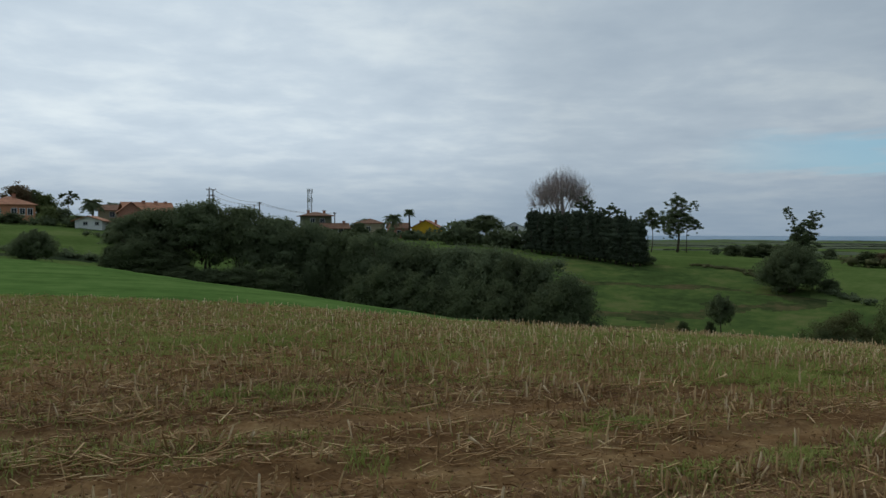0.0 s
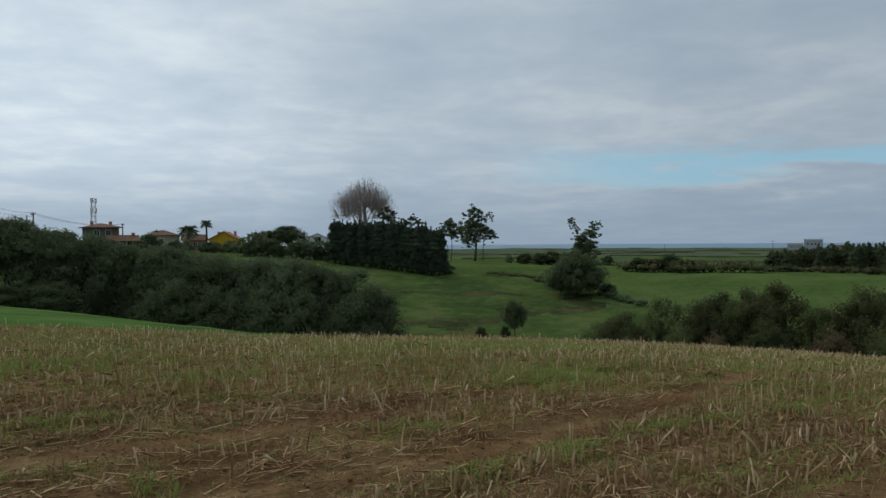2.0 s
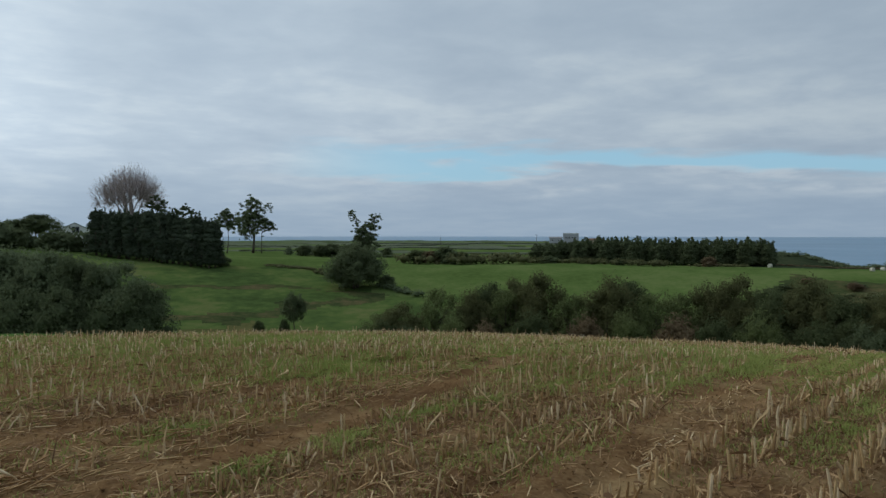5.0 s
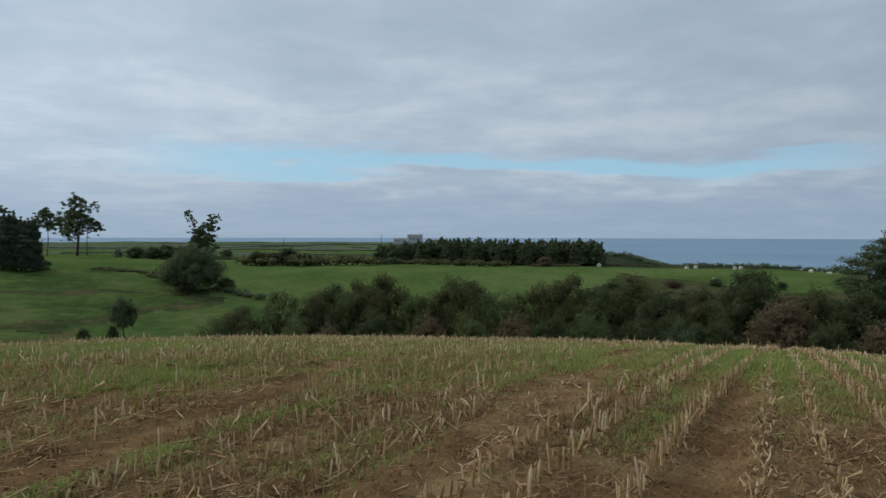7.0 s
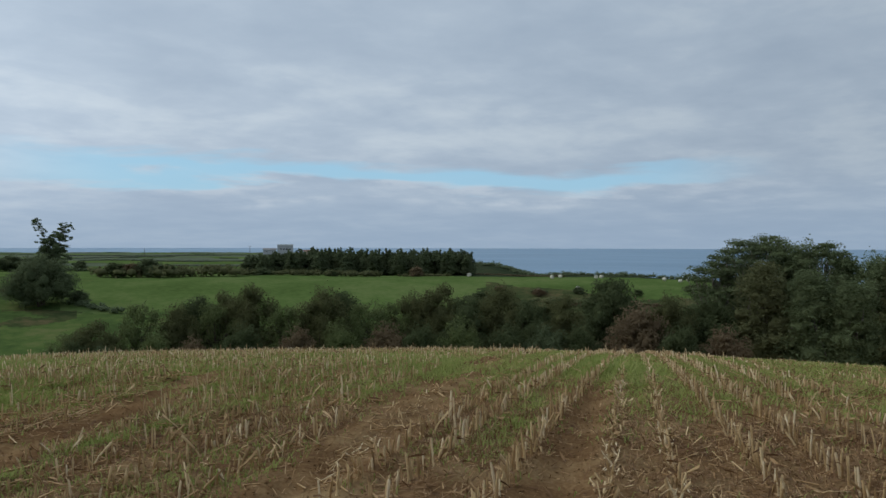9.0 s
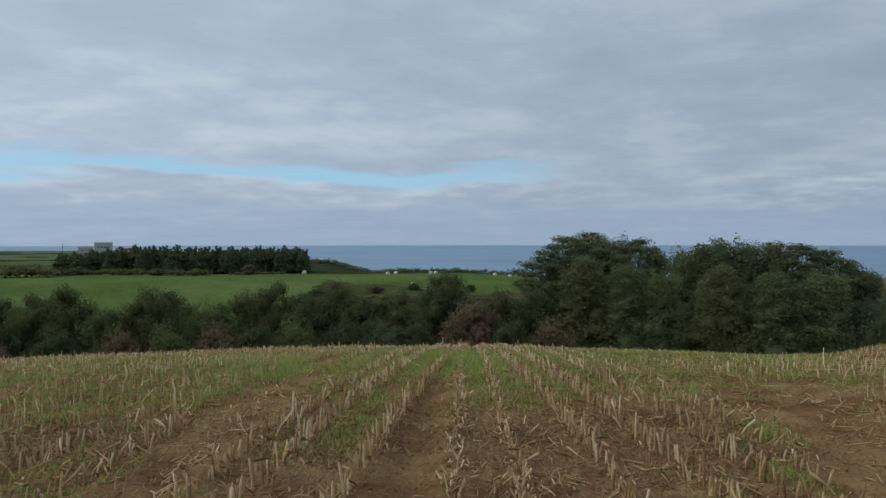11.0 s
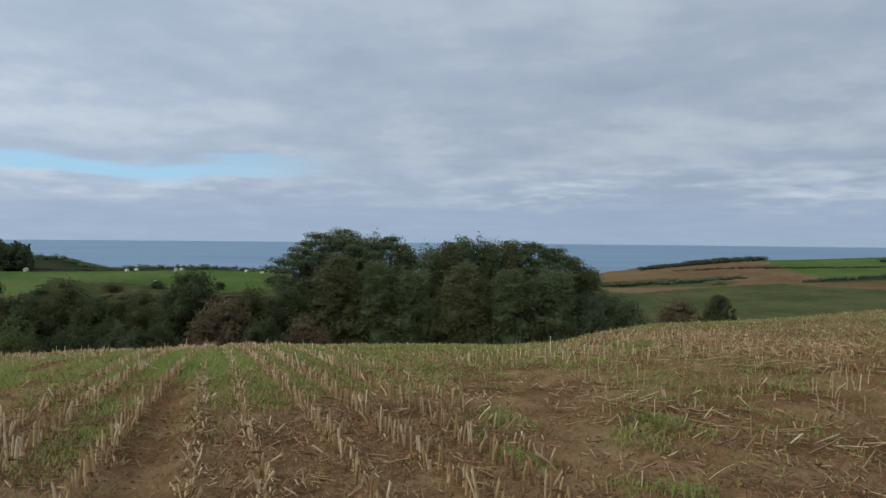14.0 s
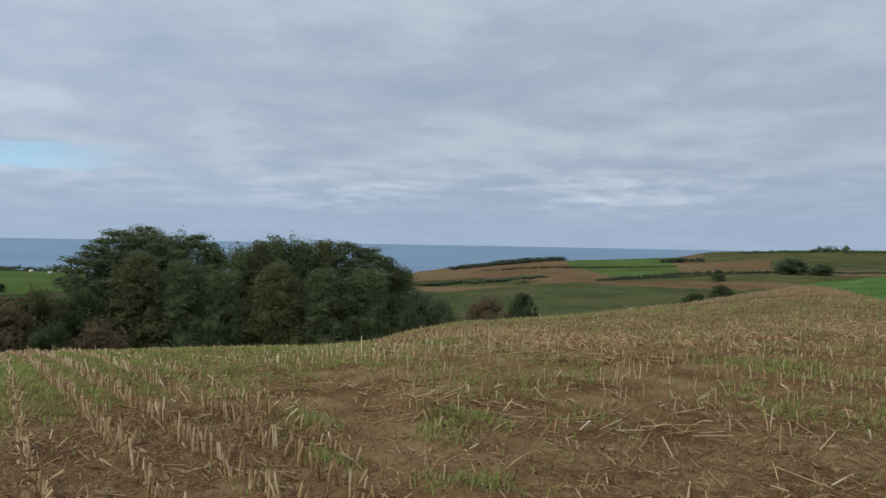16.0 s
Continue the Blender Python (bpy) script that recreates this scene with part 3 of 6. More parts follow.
def plant(kind, which, bearing, r, h, w, turn=None, label="", group="", lean=0.0):
    """Sets a tree of a kind at a bearing and distance, h high and w wide; far ones have coarser leaves."""
    if r > 140 and "far_" + kind in KINDS:
        kind = "far_" + kind
    pattern, h0, w0 = KINDS[kind][which % len(KINDS[kind])]
    x, y, z = ground_at(bearing, r)
    turn = rng.uniform(0, 360) if turn is None else turn
    m = pose(x, y, z, lean, 0, turn) @ Matrix.Diagonal((w / w0, w / w0, h / h0, 1))
    if pattern.name in USED:
        t = copy_thing(pattern, m)
        t.matrix_basis = m
    else:
        USED.add(pattern.name)
        pattern.matrix_basis = m
        t = pattern
    if label:
        t["label"] = label
    if group:
        t["group"] = group
    return t


# broad-leaved trees of the belt and the valley
for i, mat in enumerate((LEAF_DARK, LEAF_MID, LEAF_DARK, LEAF_MID, LEAF_DARK)):
    keep("broad", make_tree("tree", "dark green broad-leaved tree with a dense round crown", envelope(26, 9.6, 0.7, 9.9, 1.75, 0.7, 11 + i, oval(0.36, 0.68)), mat, 6.0, 0.2, 14500, 0.112, core=0.6, ragged=0.6, up=0.5), 10, 9)
for i, mat in enumerate((LEAF_DARK, LEAF_MID)):
    keep("high_crown", make_tree("tree", "dark green broad-leaved tree with slender stems under a wide crown", envelope(26, 9.6, 3.7, 9.9, 1.7, 0.62, 21 + i, oval(0.34, 0.70)), mat, 6.5, 0.17, 13500, 0.112, core=0.6, ragged=0.6, up=0.5, stems=3), 10, 9)
for i, (mat, words) in enumerate(((LEAF_VALLEY, "green"), (LEAF_LIGHT, "light green"), (LEAF_BROWN, "russet brown"), (LEAF_MID, "dark green"))):
    keep(("shrub", "shrub_light", "shrub_brown", "shrub_dark")[i], make_tree("shrub", words + " bushy shrub leafed down to the ground", envelope(22, 9.2, -0.3, 9.9, 1.9, 0.85, 31 + i, oval(0.3, 0.74), 0.36), mat, 4.0, 0.13, 9600, 0.135, category="shrub", stems=3, core=0.6, ragged=0.6, up=0.45), 10, 9)
for i, mat in enumerate((LEAF_VALLEY, LEAF_MOSS, LEAF_VALLEY, LEAF_MOSS)):
    keep("valley_tree", make_tree("tree", "dark olive broad-leaved tree of the valley", envelope(26, 9.6, 0.5, 9.9, 1.7, 0.75, 41 + i, oval(0.40, 0.66)), mat, 6.0, 0.2, 14000, 0.112, core=0.6, ragged=0.65, up=0.4, drop=0.8), 10, 9)
for i, (mat, words) in enumerate(((LEAF_VALLEY, "green"), (LEAF_LIGHT, "light green"), (LEAF_BROWN, "russet brown"), (LEAF_MID, "dark green"))):
    keep("far_" + ("shrub", "shrub_light", "shrub_brown", "shrub_dark")[i], make_tree("shrub", words + " bushy shrub leafed down to the ground", envelope(16, 9.2, -0.3, 9.9, 2.0, 0.85, 81 + i, oval(0.3, 0.74), 0.36), mat, 4.0, 0.13, 3400, 0.23, category="shrub", stems=3, core=0.6, ragged=0.6, up=0.45), 10, 9)
keep("far_broad", make_tree("tree", "dark green broad-leaved tree between the houses", envelope(18, 9.6, 0.7, 9.9, 1.9, 0.7, 86, oval(0.36, 0.68)), LEAF_DARK, 6.0, 0.2, 4200, 0.21, core=0.6, ragged=0.6, up=0.5), 10, 9)
keep("feathery", make_tree("tree", "light green feathery tree of the valley", envelope(40, 9.0, 0.6, 9.9, 1.1, 1.0, 37, oval(0.4, 0.64), 0.26), LEAF_LIGHT, 7.0, 0.14, 9000, 0.11, core=0.4, ragged=0.9, up=0.1, stems=2), 10, 9)
keep("small_tree", make_tree("tree", "small round-headed tree on a thin stem", envelope(26, 9.0, 2.2, 9.9, 1.5, 0.9, 39, oval(0.45, 0.60), 0.22), LEAF_MID, 8.0, 0.22, 5200, 0.2, core=0.35, ragged=0.95, up=0.2), 10, 9)


def gum_blobs(seed, h, w):
    """A tall crown, widest below the middle, of hanging sprays."""
    return envelope(30, w, h * 0.06, h, w * 0.22, 1.35, seed, lambda f: 0.30 + 0.72 * math.sin(math.pi * min(0.12 + 0.9 * f, 1)) ** 0.8 * (1 - 0.35 * f), 0.28)


def umbrella_blobs(seed, h, w):
    """Spreading domed tiers of foliage over a dense lower crown."""
    g = np.random.default_rng(seed)
    out = envelope(40, w * 0.98, h * 0.08, h * 0.86, w * 0.155, 0.95, seed + 5, oval(0.48, 0.66), 0.34)
    for z, ring, k in ((0.985, 0.10, 4), (0.94, 0.24, 9), (0.88, 0.36, 12), (0.80, 0.42, 14)):
        for j in range(k):
            a = j * 6.283 / k + z * 40 + g.uniform(-0.3, 0.3)
            rr = w * ring * g.uniform(0.8, 1.12)
            s = w * g.uniform(0.095, 0.145)
            out.append((rr * math.cos(a), rr * math.sin(a), h * (z + g.uniform(-0.02, 0.015)) - s * 0.5, s * 1.2, s * 1.2, s * 0.72))
    return out


for i, mat in enumerate((LEAF_GUM, LEAF_OLIVE, LEAF_GUM)):
    keep("gum", make_tree("eucalyptus", "tall eucalyptus with a pale trunk and hanging green foliage", gum_blobs(50 + i, 16, 6), mat, 12.5, 0.2, 17000, 0.092, PALEBARK, core=0.58, ragged=0.65, up=0.1, drop=1.2), 16, 5.4)
for i, mat in enumerate((LEAF_GUM, LEAF_MID)):
    keep("gum", make_tree("eucalyptus", "tall eucalyptus with spreading tiers of foliage on a pale trunk", umbrella_blobs(60 + i, 16, 6.6), mat, 13.5, 0.2, 16500, 0.09, PALEBARK, core=0.5, ragged=0.75, up=0.5), 16.6, 7.0)
keep("round_bush", make_tree("shrub", "dark green evenly rounded bush standing alone in the pasture", envelope(40, 11.6, 0.0, 7.2, 1.9, 0.75, 5, oval(0.42, 0.62), 0.40), LEAF_MID, 3.0, 0.2, 19000, 0.13, category="shrub", stems=3, core=0.66, ragged=0.5, up=0.5), 7.0, 11.3)

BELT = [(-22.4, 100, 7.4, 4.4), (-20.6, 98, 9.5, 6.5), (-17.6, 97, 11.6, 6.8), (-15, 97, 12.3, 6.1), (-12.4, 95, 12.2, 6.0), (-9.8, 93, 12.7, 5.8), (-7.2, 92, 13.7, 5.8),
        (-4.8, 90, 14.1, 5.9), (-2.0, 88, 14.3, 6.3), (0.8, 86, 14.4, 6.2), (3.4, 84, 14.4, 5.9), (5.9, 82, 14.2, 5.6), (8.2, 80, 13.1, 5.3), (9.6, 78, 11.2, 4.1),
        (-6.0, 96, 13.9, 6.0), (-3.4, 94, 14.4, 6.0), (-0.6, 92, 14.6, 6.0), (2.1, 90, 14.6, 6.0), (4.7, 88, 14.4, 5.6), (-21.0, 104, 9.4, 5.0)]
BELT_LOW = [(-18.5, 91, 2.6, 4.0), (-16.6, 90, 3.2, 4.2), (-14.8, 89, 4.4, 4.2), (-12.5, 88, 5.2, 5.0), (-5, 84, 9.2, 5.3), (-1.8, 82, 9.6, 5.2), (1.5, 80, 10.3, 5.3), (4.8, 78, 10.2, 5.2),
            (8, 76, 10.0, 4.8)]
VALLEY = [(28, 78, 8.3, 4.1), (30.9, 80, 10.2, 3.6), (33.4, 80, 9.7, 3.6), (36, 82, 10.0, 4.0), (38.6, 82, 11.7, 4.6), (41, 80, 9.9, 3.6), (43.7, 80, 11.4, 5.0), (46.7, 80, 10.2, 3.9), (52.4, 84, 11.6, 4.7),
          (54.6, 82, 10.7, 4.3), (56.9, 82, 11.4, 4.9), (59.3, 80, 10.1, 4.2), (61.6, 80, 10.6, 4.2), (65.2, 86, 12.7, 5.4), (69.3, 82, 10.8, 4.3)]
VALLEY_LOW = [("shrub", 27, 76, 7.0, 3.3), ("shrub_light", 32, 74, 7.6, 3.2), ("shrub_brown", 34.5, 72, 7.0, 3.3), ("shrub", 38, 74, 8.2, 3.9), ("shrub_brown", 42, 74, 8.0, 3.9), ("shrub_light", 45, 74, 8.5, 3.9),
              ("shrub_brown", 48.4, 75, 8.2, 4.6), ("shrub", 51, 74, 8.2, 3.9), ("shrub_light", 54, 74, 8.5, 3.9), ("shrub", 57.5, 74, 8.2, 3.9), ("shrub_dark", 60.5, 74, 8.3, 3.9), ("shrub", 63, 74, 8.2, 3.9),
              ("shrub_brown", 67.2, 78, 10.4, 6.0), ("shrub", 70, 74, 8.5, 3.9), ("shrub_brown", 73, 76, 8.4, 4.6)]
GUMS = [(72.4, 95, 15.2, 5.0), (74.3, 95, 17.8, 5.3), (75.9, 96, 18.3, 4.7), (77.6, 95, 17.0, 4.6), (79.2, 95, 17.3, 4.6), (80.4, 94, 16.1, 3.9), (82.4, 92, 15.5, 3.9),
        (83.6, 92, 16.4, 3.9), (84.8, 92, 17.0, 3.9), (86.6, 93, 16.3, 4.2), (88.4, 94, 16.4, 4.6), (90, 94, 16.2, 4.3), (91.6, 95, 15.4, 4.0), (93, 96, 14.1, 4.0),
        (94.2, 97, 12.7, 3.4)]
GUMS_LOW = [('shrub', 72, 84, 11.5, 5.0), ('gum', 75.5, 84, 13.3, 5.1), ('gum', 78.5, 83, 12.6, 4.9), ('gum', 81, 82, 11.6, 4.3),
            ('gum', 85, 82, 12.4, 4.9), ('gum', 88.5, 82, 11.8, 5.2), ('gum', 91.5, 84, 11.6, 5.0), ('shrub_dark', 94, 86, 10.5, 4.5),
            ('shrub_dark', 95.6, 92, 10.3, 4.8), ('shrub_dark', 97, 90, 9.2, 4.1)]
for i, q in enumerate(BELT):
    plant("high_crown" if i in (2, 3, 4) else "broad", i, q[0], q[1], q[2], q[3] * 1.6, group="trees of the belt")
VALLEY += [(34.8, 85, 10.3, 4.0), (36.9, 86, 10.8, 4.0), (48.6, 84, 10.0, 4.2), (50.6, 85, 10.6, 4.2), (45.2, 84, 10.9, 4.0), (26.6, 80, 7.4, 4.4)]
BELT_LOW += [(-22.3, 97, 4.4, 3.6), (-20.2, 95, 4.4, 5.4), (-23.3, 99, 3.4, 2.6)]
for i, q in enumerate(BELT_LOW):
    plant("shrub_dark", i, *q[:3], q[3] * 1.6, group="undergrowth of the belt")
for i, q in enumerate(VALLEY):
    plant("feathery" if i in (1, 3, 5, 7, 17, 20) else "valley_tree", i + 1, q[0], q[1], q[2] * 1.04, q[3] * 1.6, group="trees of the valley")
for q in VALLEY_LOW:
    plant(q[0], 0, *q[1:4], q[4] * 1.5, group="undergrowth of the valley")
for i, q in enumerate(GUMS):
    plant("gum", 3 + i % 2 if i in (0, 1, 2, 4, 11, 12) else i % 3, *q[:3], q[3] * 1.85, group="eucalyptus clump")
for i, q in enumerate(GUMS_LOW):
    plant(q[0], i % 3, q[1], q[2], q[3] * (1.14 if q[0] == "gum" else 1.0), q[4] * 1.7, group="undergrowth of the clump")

keep("round_tree", make_tree("tree", "dark green round-headed tree behind the crest of the field", envelope(60, 3.5, 0.0, 4.05, 0.42, 0.8, 6, oval(0.32, 0.72), 0.42), LEAF_VALLEY, 1.6, 0.1, 7000, 0.06, core=0.6, ragged=0.6), 4.0, 3.4)
# single bushes and hedges in the fields
SINGLES = [("round_bush", -28.3, 100, 3.7, 5.7), ("shrub_dark", 20.9, 250, 3.9, 6.6), ("shrub_dark", 22.9, 247, 4.9, 8.0), ("shrub_dark", 22.0, 245, 4.2, 6.6), ("shrub_dark", 24, 245, 4.7, 8.8), ("round_bush", 24.7, 147, 8.5, 12.2), ("shrub_dark", 27.0, 148, 2.6, 4.0),
           ("small_tree", 20.2, 114, 6.0, 3.9), ("shrub", 19.4, 113, 2.2, 1.8), ("shrub_dark", 28.7, 75, 6.6, 4.4), ("shrub", 17.6, 112, 2.3, 2.2), ("shrub", 29.2, 188, 3.8, 6.4), ("shrub_brown", 30.3, 187, 3.6, 5.4), ("shrub_dark", 31.4, 187, 4.9, 7.0), ("shrub", 32.6, 186, 3.4, 5.0), ("shrub_dark", 27.0, 260, 3.3, 4.6), ("round_tree", 103.2, 66, 3.85, 2.9), ("shrub_brown", 100.6, 76, 5.7, 6.0), ("shrub", 117.2, 74, 1.5, 2.4), ("shrub", 115.5, 72, 1.2, 2.6), ("shrub_dark", 117, 228, 3.6, 4.2), ("shrub_dark", 121.7, 262, 5.6, 11.0),
           ("shrub_dark", 123.6, 262, 3.7, 8.2)]
SINGLES += [(("shrub", "shrub_brown", "shrub_dark")[i % 3], 55.5 + 0.95 * i + 0.5 * math.sin(i * 2.1), 152 + 9 * math.sin(i * 1.7), 1.2 + 0.5 * math.sin(i * 3.3), 3.2 + 0.9 * math.cos(i * 1.3)) for i in range(14)]
for i, q in enumerate(SINGLES):
    plant(q[0], i, *q[1:])

# the clipped cypress screen and the pine plantation
for i in range(4):
    g = np.random.default_rng(90 + i)
    col = [(0, 0, 1.4 + j * 0.9, 1.1 * (1 - (j / 10) ** 3 * 0.7), 1.1 * (1 - (j / 10) ** 3 * 0.7), 0.9) for j in range(9)]
    for j in range(26):
        u, a = g.random(), g.uniform(0, 6.28)
        s = g.uniform(0.28, 0.5)
        rr = 1.15 * (1 - 0.72 * u ** 2.5)
        col.append((rr * math.cos(a), rr * math.sin(a), 0.9 + 8.2 * u, s, s, s * 1.7))
    for j in range(4):
        col.append((g.normal() * 0.3, g.normal() * 0.3, 8.7 + g.uniform(0, 1.2), 0.2, 0.2, 0.75))
    keep("cypress", make_tree("cypress", "dark green cypress of a tall dense screen", col, LEAF_CYPRESS, 8.0, 0.15, 3600, 0.14, core=0.78, ragged=0.42), 10.2, 2.5)
for i in range(27):
    f = i / 26
    h = 9.7 + 1.5 * math.sin(f * math.pi) + rng.uniform(-0.8, 0.9)
    plant("cypress", i, 6.75 + 7.75 * f + rng.uniform(-0.1, 0.1), 184 - 18 * f + rng.uniform(-1, 1), h, 3.9 + rng.uniform(-0.4, 0.9), group="cypress screen")
for i in range(3):
    g = np.random.default_rng(70 + i)
    col = [(g.normal() * 0.25, g.normal() * 0.25, 1.0 + j * 0.62, 1.35 * (1 - (j / 10.5) ** 2.2) + 0.22, 1.35 * (1 - (j / 10.5) ** 2.2) + 0.22, 0.6) for j in range(11)]
    keep("pine", make_tree("pine", "dark green plantation pine", col, LEAF_MID, 6.3, 0.12, 1300, 0.24, core=0.75, ragged=0.5), 7.2, 3.4)
for row in range(3):
    for i in range(42):
        f = (i + 0.35 * row) / 42
        plant("pine", i + row, 38.0 + 16.7 * f, 203 + 6 * row + 3 * math.sin(i * 1.3), (4.3 + 2.1 * min(f * 3.2, 1)) * (0.95 + 0.07 * math.sin(i * 2.7 + row) + rng.uniform(-0.06, 0.06)), 3.5, group="pine plantation")


# ---- the stubble field ----
def soil_z(x, y):
    return height(x, y) + micro(x, y) * np.clip(1.6 - np.hypot(x, y) / 40, 0, 1)


def row_points(p, bearing, step, spread, lo, hi, g):
    d = np.array((math.sin(radians(bearing)), math.cos(radians(bearing))))
    s = np.arange(lo, hi, step)
    s = s + g.uniform(-0.4, 0.4, len(s)) * step
    return p + s[:, None] * d + g.normal(size=(len(s), 2)) * spread


def field_rows():
    """Places of the standing stalks: the open rows, the rough mass beside them, and the headland."""
    g = np.random.default_rng(3)
    open_rows, mass, head = [], [], []
    tall = []
    for y6, az, share, high in ROW_PLAN:
        q = row_points(np.array((6.0, y6)), az, 0.062, 0.022, -7, 32, g)
        open_rows.append(q[g.random(len(q)) < share])
        tall.append(np.full(len(open_rows[-1]), high))
    for n in range(44):
        q = row_points(np.array((6.0, 5.35 + 0.62 * n)), min(68.5 + 0.25 * n, 76), 0.047, 0.045, -45, 40, g)
        mass.append(q)
    d = np.array((math.sin(radians(38.0)), math.cos(radians(38.0))))
    side = np.array((d[1], -d[0]))
    for n in range(-12, 90):
        head.append(row_points(np.array((8.1, -4.05)) + side * 0.60 * n, 38.0, 0.085, 0.06, -60, 60, g))
    open_rows, mass, head = np.concatenate(open_rows), np.concatenate(mass), np.concatenate(head)
    gap = lambda q: lane_gap(q[:, 0], q[:, 1])
    thick = lambda q, f, s: fbm(q[:, 0] * f, q[:, 1] * f, s)
    pick = (open_rows[:, 1] > -0.75) & (g.random(len(open_rows)) < np.clip(2.5 - 2.2 * thick(open_rows, 1.1, 41), 0.3, 1))
    open_rows, tall = open_rows[pick], np.concatenate(tall)[pick]
    mass = mass[(gap(mass) > 1.05) & (g.random(len(mass)) < np.clip(2.5 - 3.0 * thick(mass, 0.5, 42), 0.3, 1.0) * np.interp(mass[:, 0], (-1, 4), (0.75, 1.0)))]
    r = np.hypot(head[:, 0], head[:, 1])
    few = np.clip((r - 6.5) / 4.5, 0.06, 1) * np.clip(1.9 - 2.4 * thick(head, 0.35, 43), 0.08, 1)
    cut = head[:, 1] < -0.95 + 0.10 * (head[:, 0] - 6) + 0.6 * np.maximum(head[:, 0] - 11, 0)
    near_corner = np.interp(np.degrees(np.arctan2(head[:, 0], head[:, 1])), (84, 90, 100, 107), (0.0, 1.0, 1.0, 0.0)) * np.interp(r, (11.5, 13, 18, 21), (0.0, 1.0, 1.0, 0.0))
    few = few * np.interp(r, (17, 24), (1.0, 0.45)) + 0.55 * near_corner
    head_tall = np.interp(r, (7, 12, 16), (1.15, 1.0, 0.6)) + 0.6 * near_corner * np.interp(r, (12, 16), (0.3, 1.0))
    stay = cut & (gap(head) > 1.05) & (g.random(len(head)) < few)
    head, head_tall = head[stay], head_tall[stay]
    q = np.concatenate([open_rows, mass, head])
    r = np.hypot(q[:, 0], q[:, 1])
    a = np.degrees(np.arctan2(q[:, 0], q[:, 1]))
    ok = in_field(q[:, 0], q[:, 1]) & (r > 2.3) & (a > -42) & (a < 140) & ((r < 33) | ((a > 92) & (r < 62)))
    ok &= g.random(len(q)) < np.clip(24 / np.maximum(r, 24), 0.3, 1)
    return q[ok], np.concatenate([np.ones(len(open_rows)), np.zeros(len(mass) + len(head))])[ok] > 0.5, np.concatenate([tall, np.ones(len(mass)), head_tall])[ok]


def stalk_arrays(x, y, z, h, rad, lean, sides, g):
    """Cut stalks: two tapering lengths with a knuckle, and a slanting cut."""
    n = len(x)
    ang = np.arange(sides) / sides * 2 * np.pi
    ring = np.stack([np.cos(ang), np.sin(ang), np.zeros(sides)], -1)
    spin = g.uniform(0, 6.28, n)
    levels = []
    steps = ((-0.08, 1.25), (0.45, 0.95), (0.47, 1.15), (1.0, 0.85)) if sides > 4 else ((-0.08, 1.15), (1.0, 0.9))
    for s, k in steps:
        c = np.stack([x + lean[:, 0] * max(s, 0) ** 1.3, y + lean[:, 1] * max(s, 0) ** 1.3, z + h * s], -1)
        v = c[:, None] + ring[None] * (rad * k)[:, None, None]
        if s == 1.0:
            v[:, :, 2] += np.cos(ang[None] + spin[:, None]) * (rad * g.uniform(0.5, 2.2, n))[:, None]
        levels.append(v)
    V = np.stack(levels, 1).reshape(-1, 3)
    i = np.arange(sides)
    j = (i + 1) % sides
    one = np.concatenate([np.stack([k * sides + i, k * sides + j, (k + 1) * sides + j, (k + 1) * sides + i], -1) for k in range(len(steps) - 1)])
    if sides == 4:
        one = np.concatenate([one, [[4, 5, 6, 7]]])
    F = (one[None] + (np.arange(n) * sides * len(steps))[:, None, None]).reshape(-1, 4)
    return V, F


def strip_arrays(x, y, z, az, ln, w, rise, curl, tilt, g, segs=4):
    """Flat curling strips: dry leaves, husks and split stalks lying about."""
    n = len(x)
    d = np.stack([np.sin(az), np.cos(az), np.zeros(n)], -1)
    s = np.stack([np.cos(az), -np.sin(az), tilt], -1)
    t = np.linspace(-0.5, 0.5, segs)
    P = np.stack([x, y, z], -1)[:, None] + d[:, None] * (ln[:, None] * t)[..., None]
    P[:, :, 2] += rise[:, None] * (0.35 * (1 - 4 * t ** 2) + 0.5) + (g.normal(size=n) * 0.9 * rise)[:, None] * t * 2
    P[:, :, :2] += s[:, None, :2] * (curl * ln)[:, None, None] * (4 * t ** 2)[None, :, None]
    wid = w[:, None] * np.interp(t, (-0.5, -0.2, 0.2, 0.5), (0.55, 1.0, 0.9, 0.25))
    V = np.stack([P - s[:, None] * wid[..., None], P + s[:, None] * wid[..., None]], 2).reshape(-1, 3)
    k = np.arange(segs - 1) * 2
    one = np.stack([k, k + 1, k + 3, k + 2], -1)
    F = (one[None] + (np.arange(n) * segs * 2)[:, None, None]).reshape(-1, 4)
    return V, F


def stick_arrays(x, y, z, az, ln, rad, slope):
    """Straight three-sided lengths of broken stalk lying on the soil."""
    n = len(x)
    d = np.stack([np.sin(az) * np.cos(slope), np.cos(az) * np.cos(slope), np.sin(slope)], -1)
    s = np.stack([np.cos(az), -np.sin(az), np.zeros(n)], -1)
    u = np.cross(s, d)
    c = np.stack([x, y, z + rad + 0.5 * ln * np.abs(np.sin(slope))], -1)
    V = np.stack([c + d * (e * 0.5 * ln)[:, None] + (s * math.cos(k) + u * math.sin(k)) * rad[:, None] for e in (-1, 1) for k in (0.5, 2.6, 4.7)], 1).reshape(-1, 3)
    one = np.array([[0, 1, 4, 3], [1, 2, 5, 4], [2, 0, 3, 5]])
    return V, (one[None] + (np.arange(n) * 6)[:, None, None]).reshape(-1, 4)


def scatter(n, rmax, power, g, amin=-44, amax=136):
    r = 2.4 + (rmax - 2.4) * g.random(n) ** power
    a = np.radians(g.uniform(amin, amax, n))
    x, y = r * np.sin(a), r * np.cos(a)
    k = in_field(x, y)
    return x[k], y[k], r[k]


